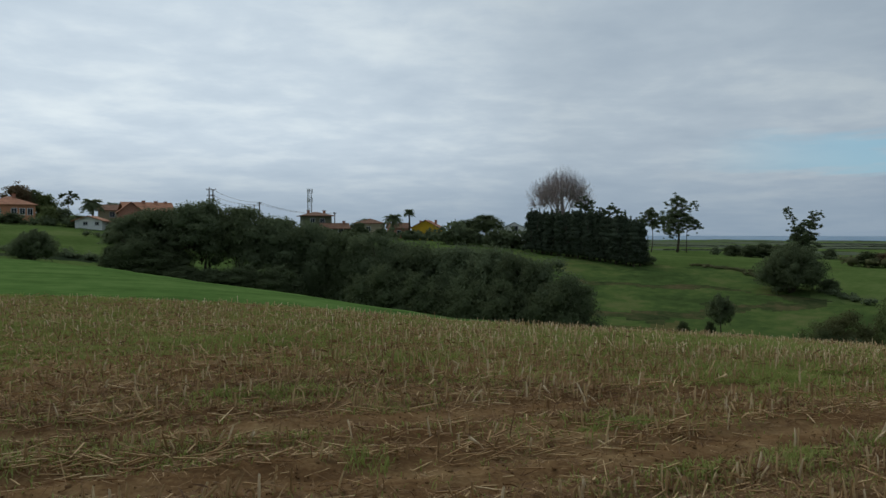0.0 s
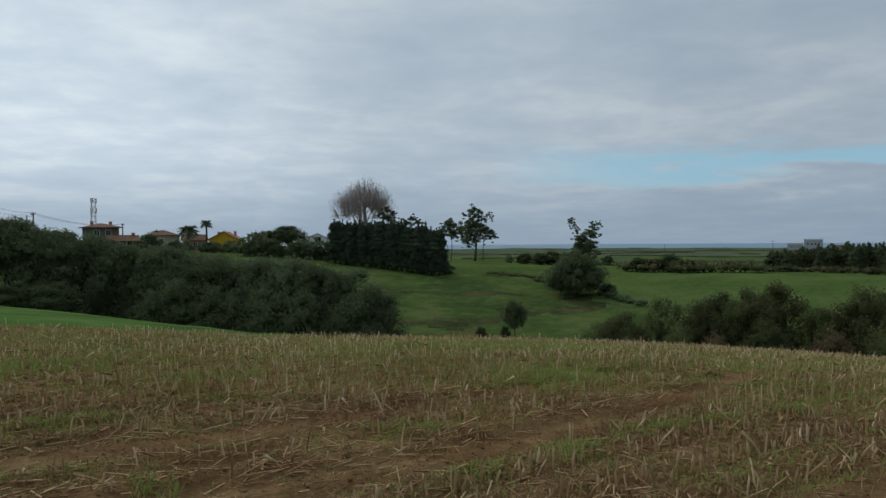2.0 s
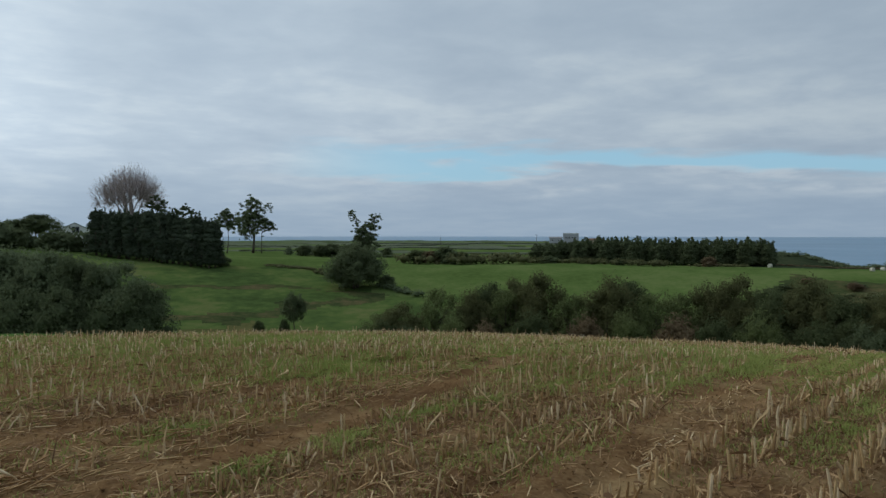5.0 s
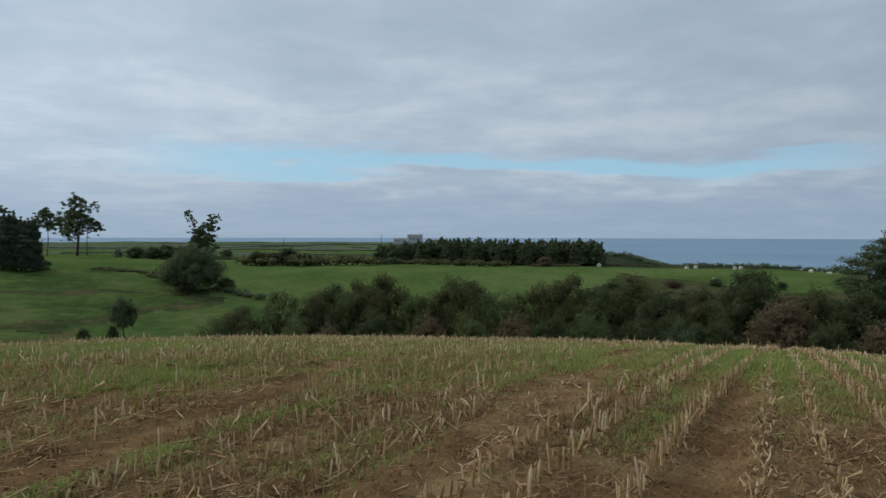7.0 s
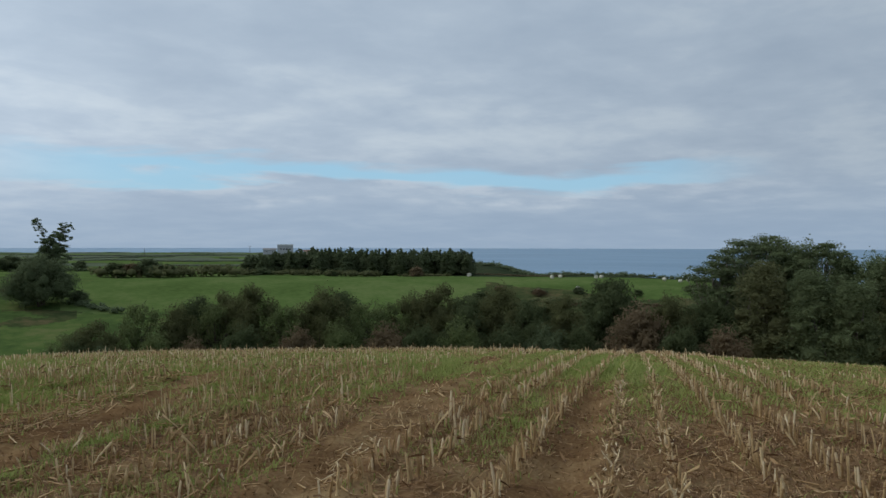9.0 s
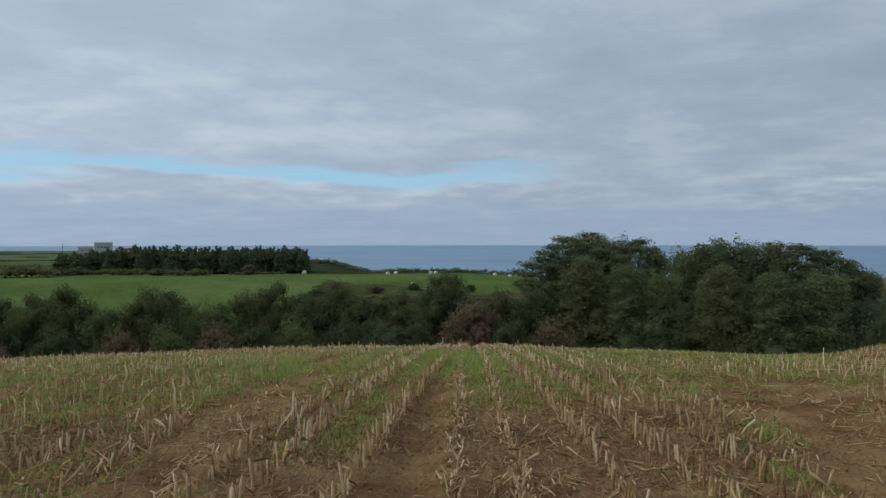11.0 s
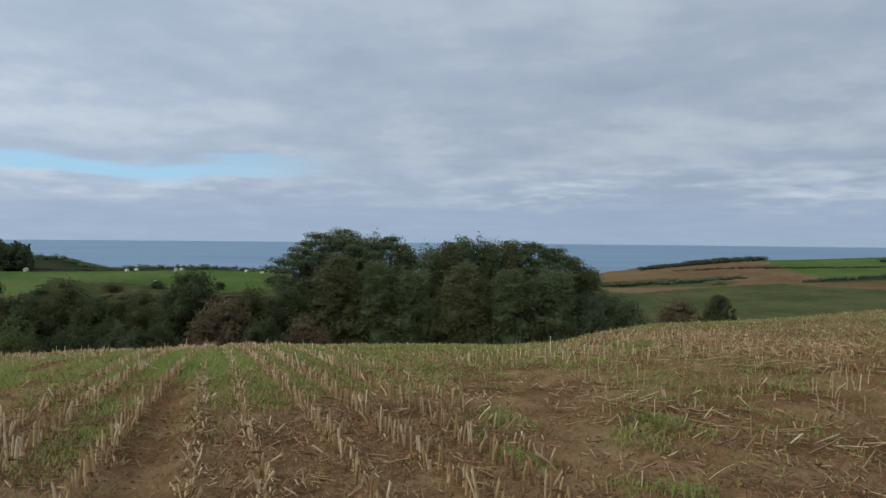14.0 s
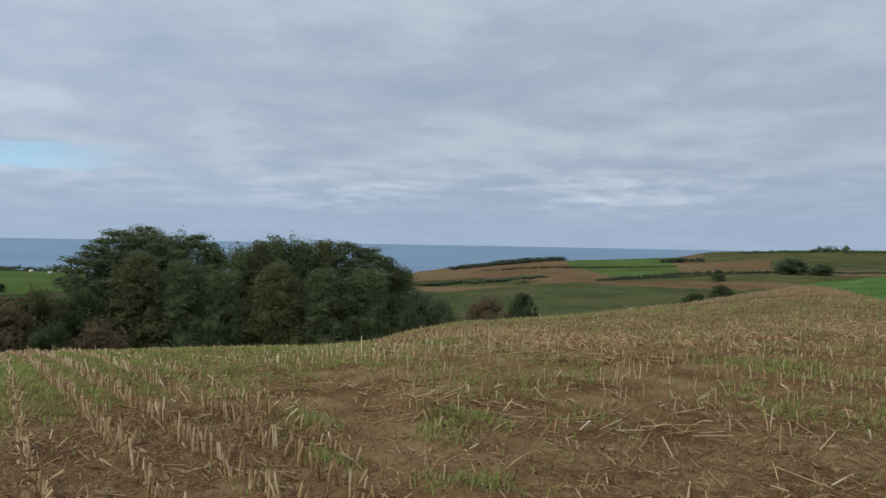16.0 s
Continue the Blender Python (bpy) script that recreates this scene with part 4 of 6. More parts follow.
def build_stubble():
    g = np.random.default_rng(5)
    q, is_open, tall = field_rows()
    x, y = q.T
    z = soil_z(x, y)
    r = np.hypot(x, y)
    n = len(x)
    h = g.uniform(0.09, 0.21, n) * tall * np.where(is_open, 1.08, 0.96) * np.interp(r, (9, 18), (1.0, 0.82)) * np.interp(x + 0.6 * (y - 6), (0, 4), (0.80, 1.0)) * np.where(g.random(n) < 0.03, 1.6, 1)
    rad = g.uniform(0.0070, 0.0120, n) * np.interp(r, (9, 18), (1.0, 0.85)) * np.where(is_open, 0.94, 0.82) * np.where(y < -0.9, 0.72, 1)
    lean = g.normal(size=(n, 2)) * np.where(g.random(n) < 0.2, 0.075, 0.018)[:, None]
    # the stalks that stand nearest are things of their own
    pick = [np.flatnonzero(q & (r < 10)) for q in (is_open, ~is_open)]
    pick = np.concatenate([q[np.argsort(r[q])][:148] for q in pick])
    shapes = []
    for i in range(16):
        V, F = stalk_arrays(np.zeros(1), np.zeros(1), np.zeros(1), g.uniform(0.13, 0.23, 1), g.uniform(0.0068, 0.0108, 1), g.normal(size=(1, 2)) * 0.03, 8, g)
        V2, F2 = strip_arrays(np.zeros(1) + 0.012, np.zeros(1), np.array((0.06,)), g.uniform(0, 6, 1), np.array((0.1,)), np.array((0.008,)), np.array((0.03,)), np.array((0.2,)), np.array((1.0,)), g)
        shapes.append(quick_mesh("corn_stalk", np.concatenate([V, V2]), np.concatenate([F, F2 + len(V)]), STRAW))
    for i in pick:
        ob = new("corn_stalk", shapes[i % 16])
        ob.matrix_world = pose(x[i], y[i], z[i] - 0.005, g.normal() * 8, g.normal() * 8, g.uniform(0, 360)) @ Matrix.Scale(tall[i], 4, (0, 0, 1))
        tagged(ob, "cut straw-coloured maize stalk standing in brown soil", "maize stalk", "maize stubble")
    rest = np.ones(n, bool)
    rest[pick] = False
    for name, sel, sides, mat in (("stubble", rest & is_open & (r < 13), 6, STRAW), ("broken_stubble", rest & ~is_open & (r < 13), 6, STRAW), ("far_stubble", rest & (r >= 13), 4, STRAW)):
        V, F = stalk_arrays(x[sel], y[sel], z[sel], h[sel], rad[sel], lean[sel], sides, g)
        tagged(new(name, quick_mesh(name, V, F, mat)), "rows of cut straw-coloured maize stalks standing in brown soil", "stubble", kind="stuff")
    return x, y, z, r, h


STALKS = build_stubble()


def build_litter():
    """Fallen stalks, torn sheaths and curled dry leaves."""
    g = np.random.default_rng(8)
    parts = []
    # fine chaff everywhere, thinner in the wheel lanes
    x, y, r = scatter(150000, 27, 0.74, g)
    x1, y1, r1 = scatter(130000, 9.0, 0.72, g)
    x, y, r = np.concatenate([x, x1]), np.concatenate([y, y1]), np.concatenate([r, r1])
    gap = lane_gap(x, y)
    k = g.random(len(x)) < np.clip(1.9 * fbm(x * 0.6, y * 0.6, 60) - 0.20, 0.14, 1) * np.clip(gap - 0.40, 0.30, 1) * np.where(y < 0.5, 0.7, 1)
    x, y, r = x[k], y[k], r[k]
    n = len(x)
    az = np.where(g.random(n) < 0.5, radians(67), g.uniform(0, math.pi, n)) + g.normal(size=n) * 0.45
    grow = 1 + r / 30
    parts.append(strip_arrays(x, y, soil_z(x, y) + 0.012, az, g.uniform(0.02, 0.11, n) * grow, g.uniform(0.0026, 0.0072, n) * grow, g.uniform(0.0, 0.030, n), g.normal(size=n) * 0.05, g.normal(size=n) * 0.6, g, 2))
    # long fallen stalks and leaves
    x, y, r = scatter(14000, 24, 0.66, g)
    gap = lane_gap(x, y)
    k = g.random(len(x)) < np.clip(2.6 * fbm(x * 0.45, y * 0.45, 63) - 0.75, 0.05, 1) * np.clip(gap - 0.5, 0.12, 1) * np.where(y < 0, 0.5, 1) * np.interp(x, (0, 4), (1.8, 1.0))
    x, y, r = x[k], y[k], r[k]
    n = len(x)
    az = np.where(y > 0, radians(70), radians(45)) + g.normal(size=n) * 0.9
    parts.append(strip_arrays(x, y, soil_z(x, y) + 0.02, az, g.uniform(0.06, 0.24, n), g.uniform(0.003, 0.007, n), g.uniform(0.005, 0.05, n), g.normal(size=n) * 0.025, g.normal(size=n) * 0.7, g, 4))
    # broken lengths of stalk, lying thick in the rough mass and along its rows
    x, y, r = scatter(46000, 25, 0.62, g)
    keep_it = np.clip(2.4 * fbm(x * 0.7, y * 0.7, 71) - 0.62, 0.04, 1) * np.clip(lane_gap(x, y) - 0.55, 0.08, 1) * np.where(y < 4.2 - 0.4 * (6 - x), 0.36, 1.0) * np.where(y < -0.6, 0.24, 1)
    k = g.random(len(x)) < keep_it
    x, y = x[k], y[k]
    n = len(x)
    az = np.where(y < -0.6, radians(112), radians(68)) + g.normal(size=n) * 0.75
    V, F = stick_arrays(x, y, soil_z(x, y) + g.uniform(0, 0.03, n), az, 0.05 + 0.24 * g.random(n) ** 1.6, g.uniform(0.0035, 0.0082, n), g.normal(size=n) * 0.16)
    tagged(new("broken_stalks", quick_mesh("broken_stalks", V, F, STRAW_DULL)), "broken lengths of dull maize stalk lying on the soil", "straw", kind="stuff")
    # crushed pale stalks and sheaths along the flattened rows and the wheel lane
    for p0, p1, per_m, spread in (((4.2, 1.64), (14.0, 5.9), 26, 0.05), ((4.2, 1.14), (13.0, 5.0), 24, 0.05), ((4.3, 3.95), (8.4, 6.05), 24, 0.06), ((4.0, 2.37), (9.0, 4.3), 10, 0.05), ((7.0, -0.2), (10.5, 0.9), 22, 0.12)):
        p0, p1 = np.array(p0), np.array(p1)
        n = int(np.linalg.norm(p1 - p0) * per_m * 0.75)
        f = g.random(n) ** 1.2
        x, y = (p0 + (p1 - p0) * f[:, None] + g.normal(size=(n, 2)) * spread).T
        V, F = stick_arrays(x, y, soil_z(x, y) + g.uniform(0, 0.03, n), radians(67) + g.normal(size=n) * 0.9, g.uniform(0.04, 0.12, n), g.uniform(0.004, 0.0085, n), np.abs(g.normal(size=n)) * 0.45)
        tagged(new("crushed_stalks", quick_mesh("crushed_stalks", V, F, STRAW)), "crushed pale maize stalks along a flattened row", "straw", kind="stuff")
    # long straws thrown over the headland
    a, rr = np.radians(g.uniform(95, 132, 90)), g.uniform(4.6, 11.0, 90)
    x, y = rr * np.sin(a), rr * np.cos(a)
    V, F = stick_arrays(x, y, soil_z(x, y) + 0.01, radians(118) + g.normal(size=90) * 0.5, g.uniform(0.22, 0.55, 90), g.uniform(0.005, 0.009, 90), np.abs(g.normal(size=90)) * 0.08)
    tagged(new("thrown_straw", quick_mesh("thrown_straw", V, F, STRAW)), "long pale maize stalks thrown across the headland", "straw", kind="stuff")
    # straws strewn in drifts along the edge of the headland's wheel lane
    for p0, p1, n, spread in (((10.9, -0.15), (7.7, -2.0), 70, 0.22), ((7.5, -2.3), (6.7, -3.2), 16, 0.12), ((13.2, -2.2), (11.3, -4.7), 90, 0.35), ((15.3, -0.6), (13.4, -3.2), 120, 0.5)):
        p0, p1 = np.array(p0), np.array(p1)
        x, y = (p0 + (p1 - p0) * g.random((n, 1)) + g.normal(size=(n, 2)) * spread).T
        along = math.atan2(p1[0] - p0[0], p1[1] - p0[1])
        V, F = stick_arrays(x, y, soil_z(x, y) + g.uniform(0, 0.04, n), along + g.normal(size=n) * 0.6, g.uniform(0.10, 0.42, n), g.uniform(0.004, 0.008, n), np.abs(g.normal(size=n)) * 0.16)
        tagged(new("strewn_straw", quick_mesh("strewn_straw", V, F, STRAW)), "long pale stalks strewn beside a wheel lane", "straw", kind="stuff")
    # husks and torn sheaths at the feet of the stalks
    sx, sy, sz, sr, sh = STALKS
    k = np.flatnonzero((g.random(len(sx)) < 0.75) & (sr < 22))
    k = np.concatenate([k, k[g.random(len(k)) < 0.5]])
    n = len(k)
    up = g.uniform(0.01, 0.9, n) * sh[k]
    parts.append(strip_arrays(sx[k] + g.normal(size=n) * 0.02, sy[k] + g.normal(size=n) * 0.02, sz[k] + up, g.uniform(0, 6.28, n), g.uniform(0.05, 0.14, n), g.uniform(0.0025, 0.006, n), g.uniform(0.0, 0.03, n), g.normal(size=n) * 0.10, g.normal(size=n) * 1.2, g, 3))
    # a broad band of trampled stalks across the headland, and long pale straws before it
    a, rr = np.radians(g.uniform(97, 132, 7000)), 13.5 + 8.0 * g.beta(1.6, 2.4, 7000)
    x, y = rr * np.sin(a), rr * np.cos(a)
    k = in_field(x, y) & (g.random(7000) < np.clip(3.0 * fbm(x * 0.35, y * 0.9, 66) - 1.05, 0.04, 0.8) * np.clip((np.degrees(a) - 97) / 8, 0, 1))
    x, y = x[k], y[k]
    n = len(x)
    band = strip_arrays(x, y, soil_z(x, y) + 0.03, g.uniform(0, 3.14, n), g.uniform(0.08, 0.26, n), g.uniform(0.003, 0.006, n), g.uniform(0.01, 0.09, n), g.normal(size=n) * 0.06, g.normal(size=n) * 0.8, g, 3)
    a, rr = np.radians(g.uniform(97, 132, 60)), g.uniform(5.0, 9.0, 60)
    x, y = rr * np.sin(a), rr * np.cos(a)
    straws = strip_arrays(x, y, soil_z(x, y) + 0.03, radians(118) + g.normal(size=60) * 0.6, g.uniform(0.10, 0.34, 60), g.uniform(0.004, 0.0075, 60), g.uniform(0.0, 0.05, 60), g.normal(size=60) * 0.03, g.normal(size=60) * 0.5, g, 4)
    for nice, (V, F), mat in (("trampled_straw", band, STRAW_DULL), ("long_straw", straws, STRAW_DULL)):
        tagged(new(nice, quick_mesh(nice, V, F, mat)), "pale broken maize stalks lying across the field", "straw", kind="stuff")
    # swaths of flattened stalks along the wheel lanes
    for li, (off, count) in enumerate(((0.42, 560), (0.35, 260), (0.0, 0), (-0.05, 150), (-0.25, 110))):
        line = np.array(LANES[li])
        seg = np.linalg.norm(np.diff(line, axis=0), axis=1)
        cum = np.concatenate([[0], np.cumsum(seg)])
        s = g.uniform(0, cum[-1], count)
        px, py = np.interp(s, cum, line[:, 0]), np.interp(s, cum, line[:, 1])
        i = np.clip(np.searchsorted(cum, s) - 1, 0, len(seg) - 1)
        dd = (line[i + 1] - line[i]) / seg[i][:, None]
        side = off + g.normal(size=count) * 0.13
        px, py = px - dd[:, 1] * side, py + dd[:, 0] * side
        k = in_field(px, py) & (np.hypot(px, py) > 2.4)
        px, py, dd = px[k], py[k], dd[k]
        n = len(px)
        parts.append(stick_arrays(px, py, soil_z(px, py) + g.uniform(0.0, 0.05, n), np.arctan2(dd[:, 0], dd[:, 1]) + g.normal(size=n) * 0.5, g.uniform(0.06, 0.30, n), g.uniform(0.0035, 0.0075, n), g.normal(size=n) * 0.14))
    for name, (V, F) in zip(("chaff", "fallen_leaves", "husks", "swath_a", "swath_b", "swath_c", "swath_d", "swath_e"), parts):
        if len(F):
            nice = "straw_swath" if name.startswith("swath") else name
            tagged(new(nice, quick_mesh(nice, V, F, STRAW_DULL if nice == "straw_swath" else LITTER)), {"chaff": "fine dry chaff strewn over the brown soil", "fallen_leaves": "fallen straw stalks and long dry leaves on the soil", "husks": "torn pale husks round the cut stalks"}.get(name, "flattened dry stalks lying along a wheel track"), "straw", kind="stuff")


# patches of fresh green: place, half-lengths along and across the rows, strength
PATCHES = [(13.4, 6.0, 2.4, 0.45, 1.0), (12.8, 5.1, 1.6, 0.3, 0.9), (11.2, 8.5, 1.3, 0.5, 0.9), (11.8, 9.9, 1.6, 0.6, 0.6), (15.6, -2.1, 0.6, 0.4, 0.6), (19.0, 0.6, 1.5, 1.2, 0.5), (7.6, -1.3, 0.45, 0.25, 0.3), (7.1, -0.95, 0.35, 0.2, 0.3),
           (6.5, -0.08, 0.2, 0.15, 0.8), (8.0, 0.2, 0.5, 0.2, 0.6), (1.64, 6.75, 0.28, 0.18, 1.0), (-0.53, 5.35, 0.13, 0.12, 1.0), (1.73, 5.15, 0.35, 0.16, 0.7), (-3.66, 11.4, 0.9, 0.5, 0.6), (-2.69, 11.7, 0.6, 0.5, 0.5), (2.6, 5.4, 0.3, 0.15, 0.5),
           (4.6, 10.6, 1.2, 0.7, 0.6), (4.2, 16.0, 2.2, 1.0, 0.8), (-0.5, 10.6, 1.0, 0.5, 0.4), (-1.74, 7.6, 0.8, 0.35, 0.5), (3.84, 6.3, 0.5, 0.2, 0.5), (5.65, -1.17, 0.16, 0.12, 1.0), (5.75, -0.85, 0.2, 0.12, 0.5), (7.5, -4.6, 0.9, 0.5, 0.2),
           (10.2, -6.1, 1.2, 0.6, 0.25), (7.9, -1.4, 0.4, 0.2, 0.5), (14.2, -1.8, 0.9, 0.4, 0.2), (6.2, 15.2, 1.8, 1.2, 0.9), (4.3, 9.8, 0.9, 0.5, 0.8), (2.7, 5.7, 0.25, 0.2, 0.7), (10.6, 7.5, 1.2, 0.3, 0.8), (4.7, 6.5, 0.5, 0.25, 0.5), (-3.2, 5.0, 0.5, 0.25, 0.5), (-2.2, 4.3, 0.2, 0.12, 0.7), (7.2, 4.05, 1.6, 0.18, 0.35)]


def build_weeds():
    """Fresh grass and weeds among the stubble."""
    g = np.random.default_rng(9)
    x, y, r = scatter(250000, 32, 0.64, g)
    lush = fbm(x * 0.30 + 5, y * 0.55, 80)
    patch = np.zeros(len(x))
    for cx, cy, sx, sy, f in PATCHES:
        dx, dy = (x - cx) * 0.91 + (y - cy) * 0.40, (y - cy) * 0.91 - (x - cx) * 0.40
        patch = np.maximum(patch, f * np.exp(-0.5 * ((dx / sx) ** 2 + (dy / sy) ** 2) ** 2))
    mass = y > 5.0 - 0.4 * (6 - x)
    a = np.degrees(np.arctan2(x, y))
    crest = np.clip((r - 8.5) / 6, 0, 1) * np.interp(a, (0, 12, 40, 60, 76, 92), (0.20, 0.72, 0.78, 0.85, 0.45, 0.25))
    odds = np.where(mass, np.interp(a, (0, 14), (0.17, 0.24)) + np.clip(6 * (lush - 0.475), 0, 0.75) + crest, 0.035 + np.clip(3 * (lush - 0.54), 0, 0.3) + 0.8 * crest)
    odds = np.where(y < -0.8, 0.045 + np.clip(2.2 * (lush - 0.51), 0, 0.18) * np.clip((18 - r) / 4, 0.1, 1), odds)
    k = g.random(len(x)) < (odds + 0.9 * patch) * np.clip(lane_gap(x, y) - 0.6, 0.03, 1)
    x, y, r, patch = x[k], y[k], r[k], patch[k]
    for cx, cy, sx, sy, f in PATCHES:
        k = int(620 * sx * sy * f) + 12
        ux, uy = g.normal(size=k) * sx * 0.55, g.normal(size=k) * sy * 0.55
        px, py = cx + ux * 0.91 - uy * 0.40, cy + uy * 0.91 + ux * 0.40
        x, y, r, patch = np.append(x, px), np.append(y, py), np.append(r, np.hypot(px, py)), np.append(patch, np.full(k, f))
    per = 5
    n = len(x) * per
    x, y, r, patch = (np.repeat(v, per) for v in (x, y, r, patch))
    x, y = x + g.normal(size=n) * 0.06 * (1 + r / 20), y + g.normal(size=n) * 0.06 * (1 + r / 20)
    z = soil_z(x, y) - 0.01
    ln = g.uniform(0.025, 0.085, n) * (1 + 0.5 * patch) * np.interp(r, (7, 10), (1.0, 1.45))
    w = g.uniform(0.0014, 0.0028, n) * np.where(r > 8, 2.3 + r / 4.0, 1.2 + r / 6)
    az = g.uniform(0, 6.28, n)
    d = np.stack([np.sin(az), np.cos(az), np.zeros(n)], -1)
    s = np.stack([np.cos(az), -np.sin(az), np.zeros(n)], -1) * w[:, None]
    b = np.stack([x, y, z], -1)
    mid = b + d * (ln * 0.3)[:, None] + np.array((0, 0, 1)) * (ln * 0.7)[:, None]
    tip = b + d * (ln * 0.8)[:, None] + np.array((0, 0, 1)) * (ln * g.uniform(0.55, 1.0, n))[:, None]
    V = np.stack([b - s, b + s, mid + s * 0.9, mid - s * 0.9, tip], 1).reshape(-1, 3)
    far = r > 8
    one = np.array([[0, 1, 2], [0, 2, 3], [3, 2, 4]])
    at = (np.arange(n) * 5)[:, None, None]
    F = np.concatenate([(one[None] + at[~far]).reshape(-1, 3), (np.array([[0, 1, 4]])[None] + at[far]).reshape(-1, 3)])
    tagged(new("weeds", quick_mesh("weeds", V, F, WEED)), "tufts of fresh green grass and weeds among the stubble", "weeds", kind="stuff")


def build_clods():
    """Crumbs and clods of earth, thickest along the wheel lanes."""
    g = np.random.default_rng(12)
    x, y, r = scatter(20000, 12, 0.75, g)
    k = g.random(len(x)) < np.where(lane_gap(x, y) < 1.6, 0.9, 0.30)
    x, y = x[k], y[k]
    n = len(x)
    s = g.uniform(0.005, 0.015, n) * np.where(g.random(n) < 0.06, 1.8, 1)
    corner = np.array([(1, 0, 0), (0, 1, 0), (-1, 0, 0), (0, -1, 0), (0.1, 0.1, 0.8), (0, 0, -0.6)])
    spin = g.uniform(0, 6.28, n)
    jig = corner[None] * g.uniform(0.6, 1.3, (n, 6, 1)) + g.normal(size=(n, 6, 3)) * 0.15
    V = np.stack([jig[..., 0] * np.cos(spin)[:, None] - jig[..., 1] * np.sin(spin)[:, None], jig[..., 0] * np.sin(spin)[:, None] + jig[..., 1] * np.cos(spin)[:, None], jig[..., 2]], -1) * s[:, None, None]
    V += np.stack([x, y, soil_z(x, y) + s * 0.25], -1)[:, None]
    one = np.array([[0, 1, 4], [1, 2, 4], [2, 3, 4], [3, 0, 4], [1, 0, 5], [2, 1, 5], [3, 2, 5], [0, 3, 5]])
    F = (one[None] + (np.arange(n) * 6)[:, None, None]).reshape(-1, 3)
    tagged(new("clods", quick_mesh("clods", V.reshape(-1, 3), F, SOIL)), "crumbs and small clods of brown earth on the field", "soil", kind="stuff")


build_litter()
build_clods()
build_weeds()


# ---- hedgerows and scrub ----
def hedgerow(b0, r0, b1, r1, h, w, mat, label, group="field hedges", step=0.5, sprays=44, seed=1):
    """A long uneven hedge between two places."""
    g = np.random.default_rng(seed)
    p0, p1 = np.array(spot(b0, r0)), np.array(spot(b1, r1))
    length = np.linalg.norm(p1 - p0)
    k = max(int(length / (h * step)), 3)
    mid = (p0 + p1) / 2
    zm = float(height(*mid))
    blobs = []
    for i in range(k + 1):
        p = p0 + (p1 - p0) * i / k + g.normal(size=2) * w * 0.26
        hh = h * g.uniform(0.85, 1.02) if mat in (LEAF_CYPRESS, LEAF_OLIVE) else h * (g.uniform(0.5, 0.95) if g.random() < 0.75 else g.uniform(0.95, 1.2))
        blobs.append((*(p - mid), float(height(*p)) - zm + hh * 0.42, w * g.uniform(0.22, 0.42) + h * 0.25, w * g.uniform(0.22, 0.42) + h * 0.25, hh * 0.58))
    t = thing("hedgerow", label, "hedge", group)
    t.matrix_world = pose(*mid, zm)
    piece("foliage", crown_mesh("foliage", blobs, sprays * k, h * 0.12, mat, 0.7, ragged=0.5), t)
    ps = []
    for q in blobs[::2]:
        ps.append(limbs((q[0], q[1], q[2] - q[5] - 0.4), (q[0], q[1], q[2]), 0.06))
    v, f = join(ps)
    tagged(piece("stems", mesh_of("stems", v, f, BARK), t), kind="stuff")
    return t


